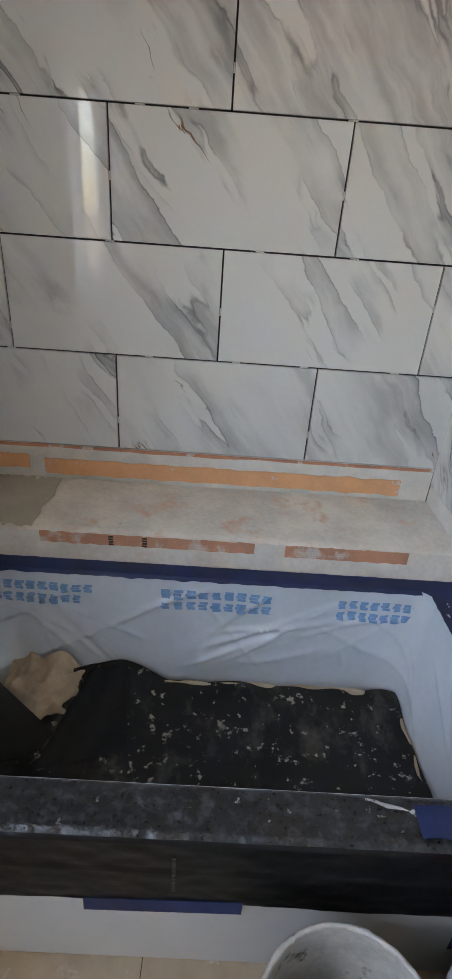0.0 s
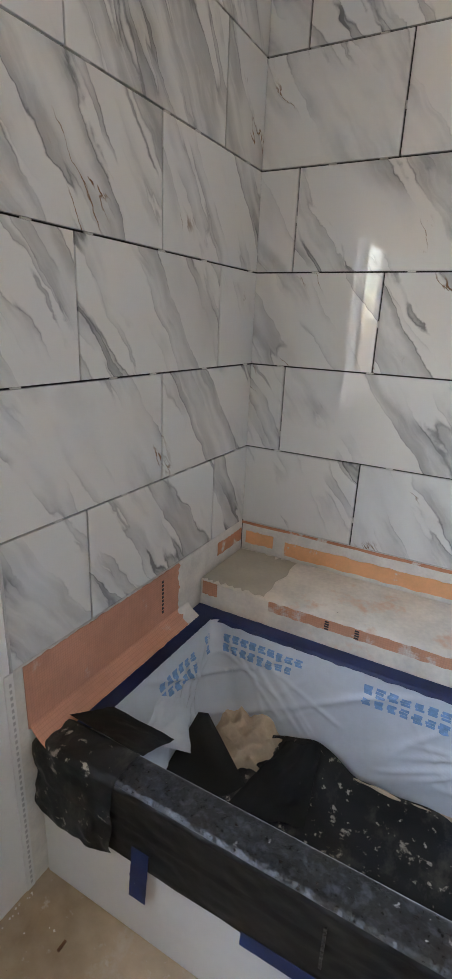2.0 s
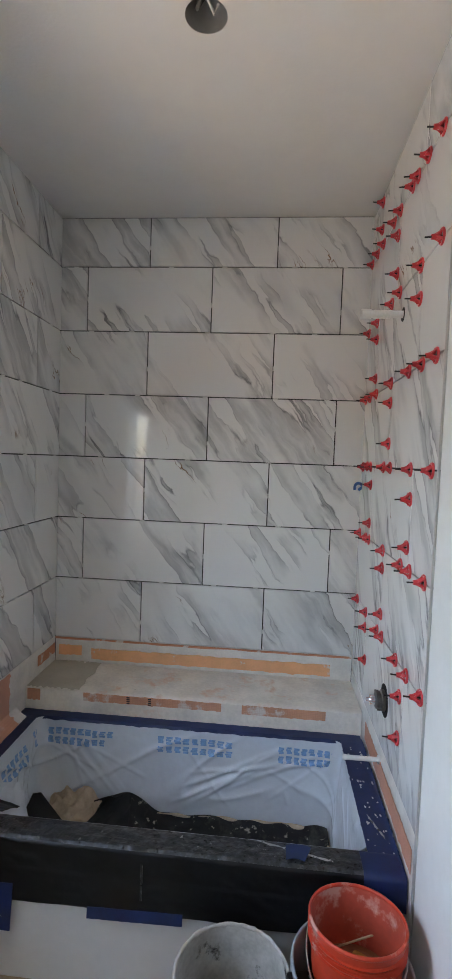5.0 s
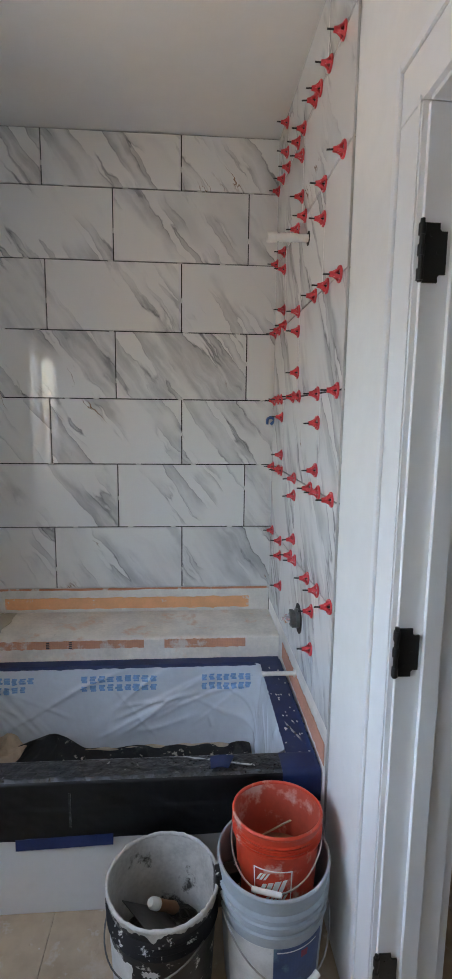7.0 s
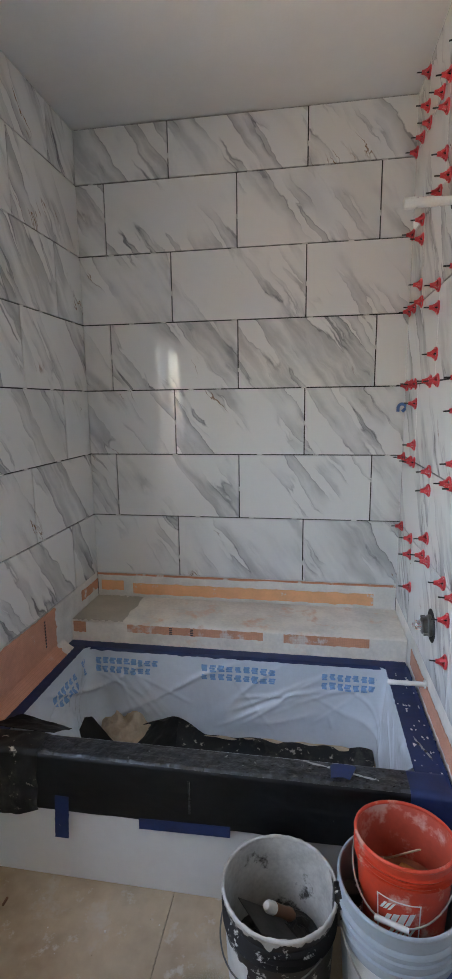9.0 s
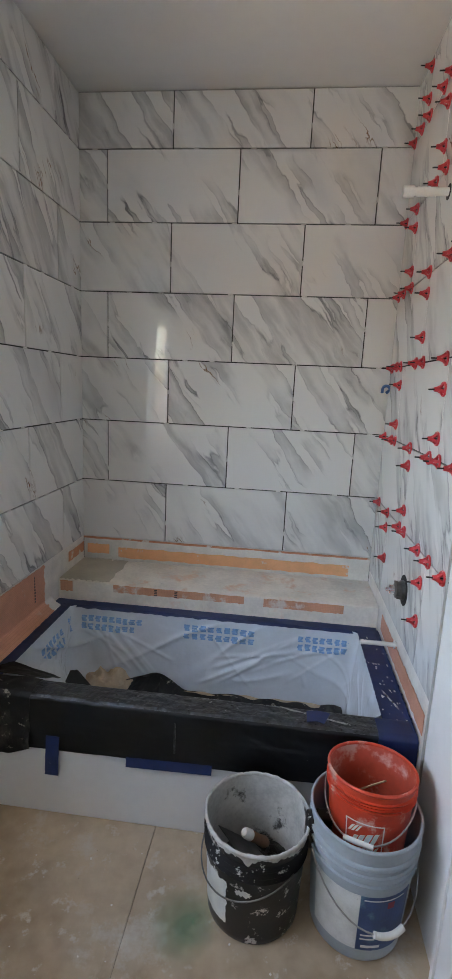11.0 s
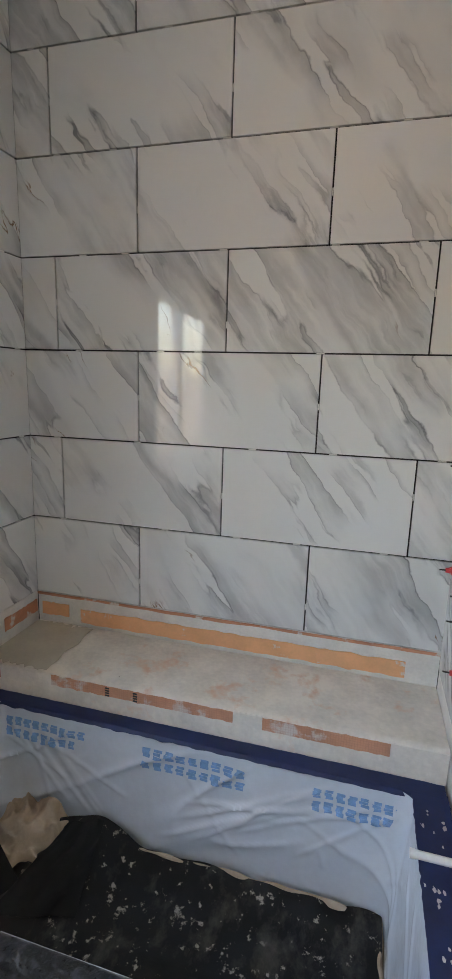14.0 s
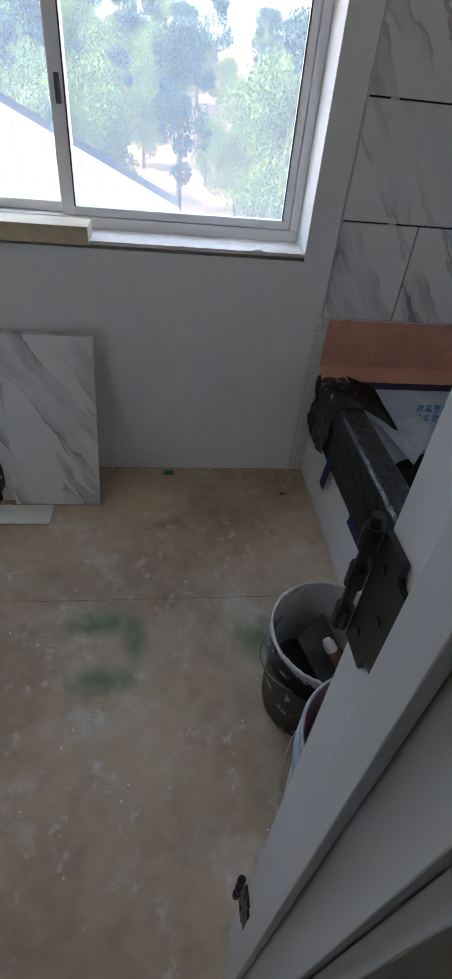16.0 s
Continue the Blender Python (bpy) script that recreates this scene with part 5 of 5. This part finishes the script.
# recessed lamp hole
can = tagged(empty("lamp_can", (CANX, CANY, CZ)), "empty recessed ceiling lamp hole with loose wiring", "lamp fitting")
part("can_wall", lathe(bmesh.new(), [(CANR - 0.001, 0.001), (CANR - 0.001, 0.15), (0, 0.15)], 40), ALU, can, smooth=40)
part("wire", tube(bmesh.new(), [(0.02, 0, 0.14), (0.0, 0.012, 0.07), (-0.025, 0.0, 0.02), (-0.012, -0.02, 0.03)], 0.005, 8), STEEL, can)
part("wire", tube(bmesh.new(), [(-0.02, 0, 0.14), (-0.01, -0.012, 0.06), (0.02, 0.01, 0.012), (0.03, 0.0, 0.03)], 0.004, 8), WHITEP, can)

# ---- outside the window ----
GROUND = mat("dry_hillside", (0.42, 0.23, 0.11), 0.9, var=0.25, scale=0.15, dark=(0.12, 0.12, 0.05), coords="Object")
LEAF = mat("tree_leaves", (0.13, 0.17, 0.035), 0.6, var=0.3, scale=0.8, dark=(0.05, 0.085, 0.02))
NEEDLE = mat("dark_needles", (0.030, 0.060, 0.035), 0.6, var=0.3, scale=0.8, dark=(0.012, 0.030, 0.020))
BARK = mat("tree_bark", (0.12, 0.09, 0.06), 0.9, var=0.2, scale=5)
SIDING = mat("house_siding", (0.42, 0.40, 0.38), 0.6, var=0.04, scale=1.0)
ROOFM = mat("roof_shingle", (0.17, 0.15, 0.14), 0.9, var=0.2, scale=6)


def hill(x, y):
    d = max(0.0, -x - 6)
    return -5.2 + 0.4 * n3(x * 0.06, y * 0.06) - 1.6 * min(1, d / 30) + 12.0 * max(0, min(1, (d - 40) / 130)) ** 1.3 + 2.2 * n3(x * 0.018, y * 0.018, 3) * min(1, d / 60)


tagged(new("ground", mesh_of(grid(bmesh.new(), 90, 90, lambda u, v: (lambda x, y: (x, y, hill(x, y)))(12 - 900 * u ** 2, -450 + 900 * v)), "ground", GROUND, 80)), "dry brown wooded hillside below the window", "ground", kind="structure")


def tree(at, h, rad, seed, label, leaf):
    ob = tagged(empty("tree", at), label, "tree", group="trees on the hillside")
    rnd = random.Random(seed)
    part("trunk", lathe(bmesh.new(), [(0.22, 0), (0.15, h * 0.3), (0.08, h * 0.7), (0.02, h * 0.95), (0, h * 0.95)], 8), BARK, ob)
    cr = bmesh.new()
    blobs = []
    for i in range(20):
        z = h * rnd.uniform(0.22, 0.98)
        k = math.sin(math.pi * min(1, max(0.12, (z / h - 0.12) / 0.95))) ** 0.7
        a, r = rnd.uniform(0, 6.28), rad * k * rnd.uniform(0.2, 0.85)
        blobs.append((Vector((r * math.cos(a), r * math.sin(a), z)), rad * rnd.uniform(0.28, 0.5)))
    for i in range(9000):
        c, br = rnd.choice(blobs)
        d = Vector((rnd.gauss(0, 1), rnd.gauss(0, 1), rnd.gauss(0, 0.8))).normalized() * br * rnd.uniform(0.55, 1.05)
        s = rnd.uniform(0.035, 0.095)
        q = Euler((rnd.uniform(0, 6.28), rnd.uniform(0, 6.28), rnd.uniform(0, 6.28))).to_matrix()
        p = c + d
        cr.faces.new([cr.verts.new(p + q @ Vector(o) * s) for o in ((-1, -.6, 0), (1, -.6, 0), (.8, .7, .2), (-.7, .8, -.1))])
    me = bpy.data.meshes.new("crown")
    cr.to_mesh(me)
    cr.free()
    me.materials.append(leaf)
    c = new("crown", me)
    c.parent = ob
    return ob


kinds = [tree((-33, 4.5, hill(-33, 4.5) - 0.2), 8.5, 3.0, 1, "broad yellow-green tree on the hillside", LEAF), tree((-40, -0.5, hill(-40, -0.5) - 0.2), 10.5, 2.2, 2, "tall narrow dark green conifer on the hillside", NEEDLE), tree((-30, -7, hill(-30, -7) - .2), 7.0, 2.6, 3, "rounded yellow-green tree on the hillside", LEAF)]
for i in range(170):
    x, y = -RND.uniform(30, 150), 0
    y = RND.uniform(-0.75, 0.75) * -x
    s = RND.uniform(0.75, 1.2) * (1 if x > -90 else 1.25)
    c = copy_thing(kinds[i % 3], pose(x, y, hill(x, y) - 0.3, 0, 0, RND.uniform(0, 360)))
    c.scale = (s, s, s)

house = tagged(empty("house", (-14, -6, -5.2)), "neighbour's house with pale siding and a white gable trim", "house")
E_Y, E_Z, SL = -1.215, -1.745, 0.457               # lower end and slope of the gable rake
AP = -8.2
az = E_Z + (E_Y - AP) * SL
gb = bmesh.new()
pts = [(E_Y - 0.35, -5.6), (E_Y - 0.35, E_Z + 0.02), (AP, az - 0.14), (2 * AP - E_Y + 0.35, E_Z + 0.02), (2 * AP - E_Y + 0.35, -5.6)]
va = [gb.verts.new((-14.15, y, z)) for y, z in pts]
vb = [gb.verts.new((-15.3, y, z)) for y, z in pts]
gb.faces.new(va)
gb.faces.new(vb[::-1])
for i in range(5):
    gb.faces.new((va[i], vb[i], vb[(i + 1) % 5], va[(i + 1) % 5]))
hp = pose(14, 6, 5.2)
part("wall", gb, SIDING, house, "pale lap siding", at=hp)
for sgn in (1, -1):
    rf = bmesh.new()
    y1 = E_Y if sgn > 0 else 2 * AP - E_Y
    vs = [rf.verts.new(p) for p in ((-13.96, y1, E_Z), (-13.96, AP, az), (-15.4, AP, az), (-15.4, y1, E_Z))]
    ft = [rf.faces.new(vs)]
    bmesh.ops.solidify(rf, geom=ft, thickness=0.10)
    part("roof", rf, ROOFM, house, "grey shingle roof", at=hp)
    ff = bmesh.new()
    for dz in (0,):
        q = [(y1, E_Z + 0.03), (AP, az + 0.03), (AP, az - 0.19), (y1, E_Z - 0.19)]
        a = [ff.verts.new((-13.95, y, z)) for y, z in q]
        b = [ff.verts.new((-13.90, y, z)) for y, z in q]
        ff.faces.new(a)
        ff.faces.new(b[::-1])
        for i in range(4):
            ff.faces.new((a[i], b[i], b[(i + 1) % 4], a[(i + 1) % 4]))
    part("fascia", ff, TRIMW, house, "white fascia board", at=hp)
for i in range(26):
    y = E_Y - 0.6 - i * 0.4
    top = E_Z + (E_Y - y) * SL - 0.16 if y > AP else 0
    if y > AP:
        part("batten", boxed(-14.15, -14.12, y - 0.03, y + 0.03, -5.5, top), SIDING, house, at=hp)
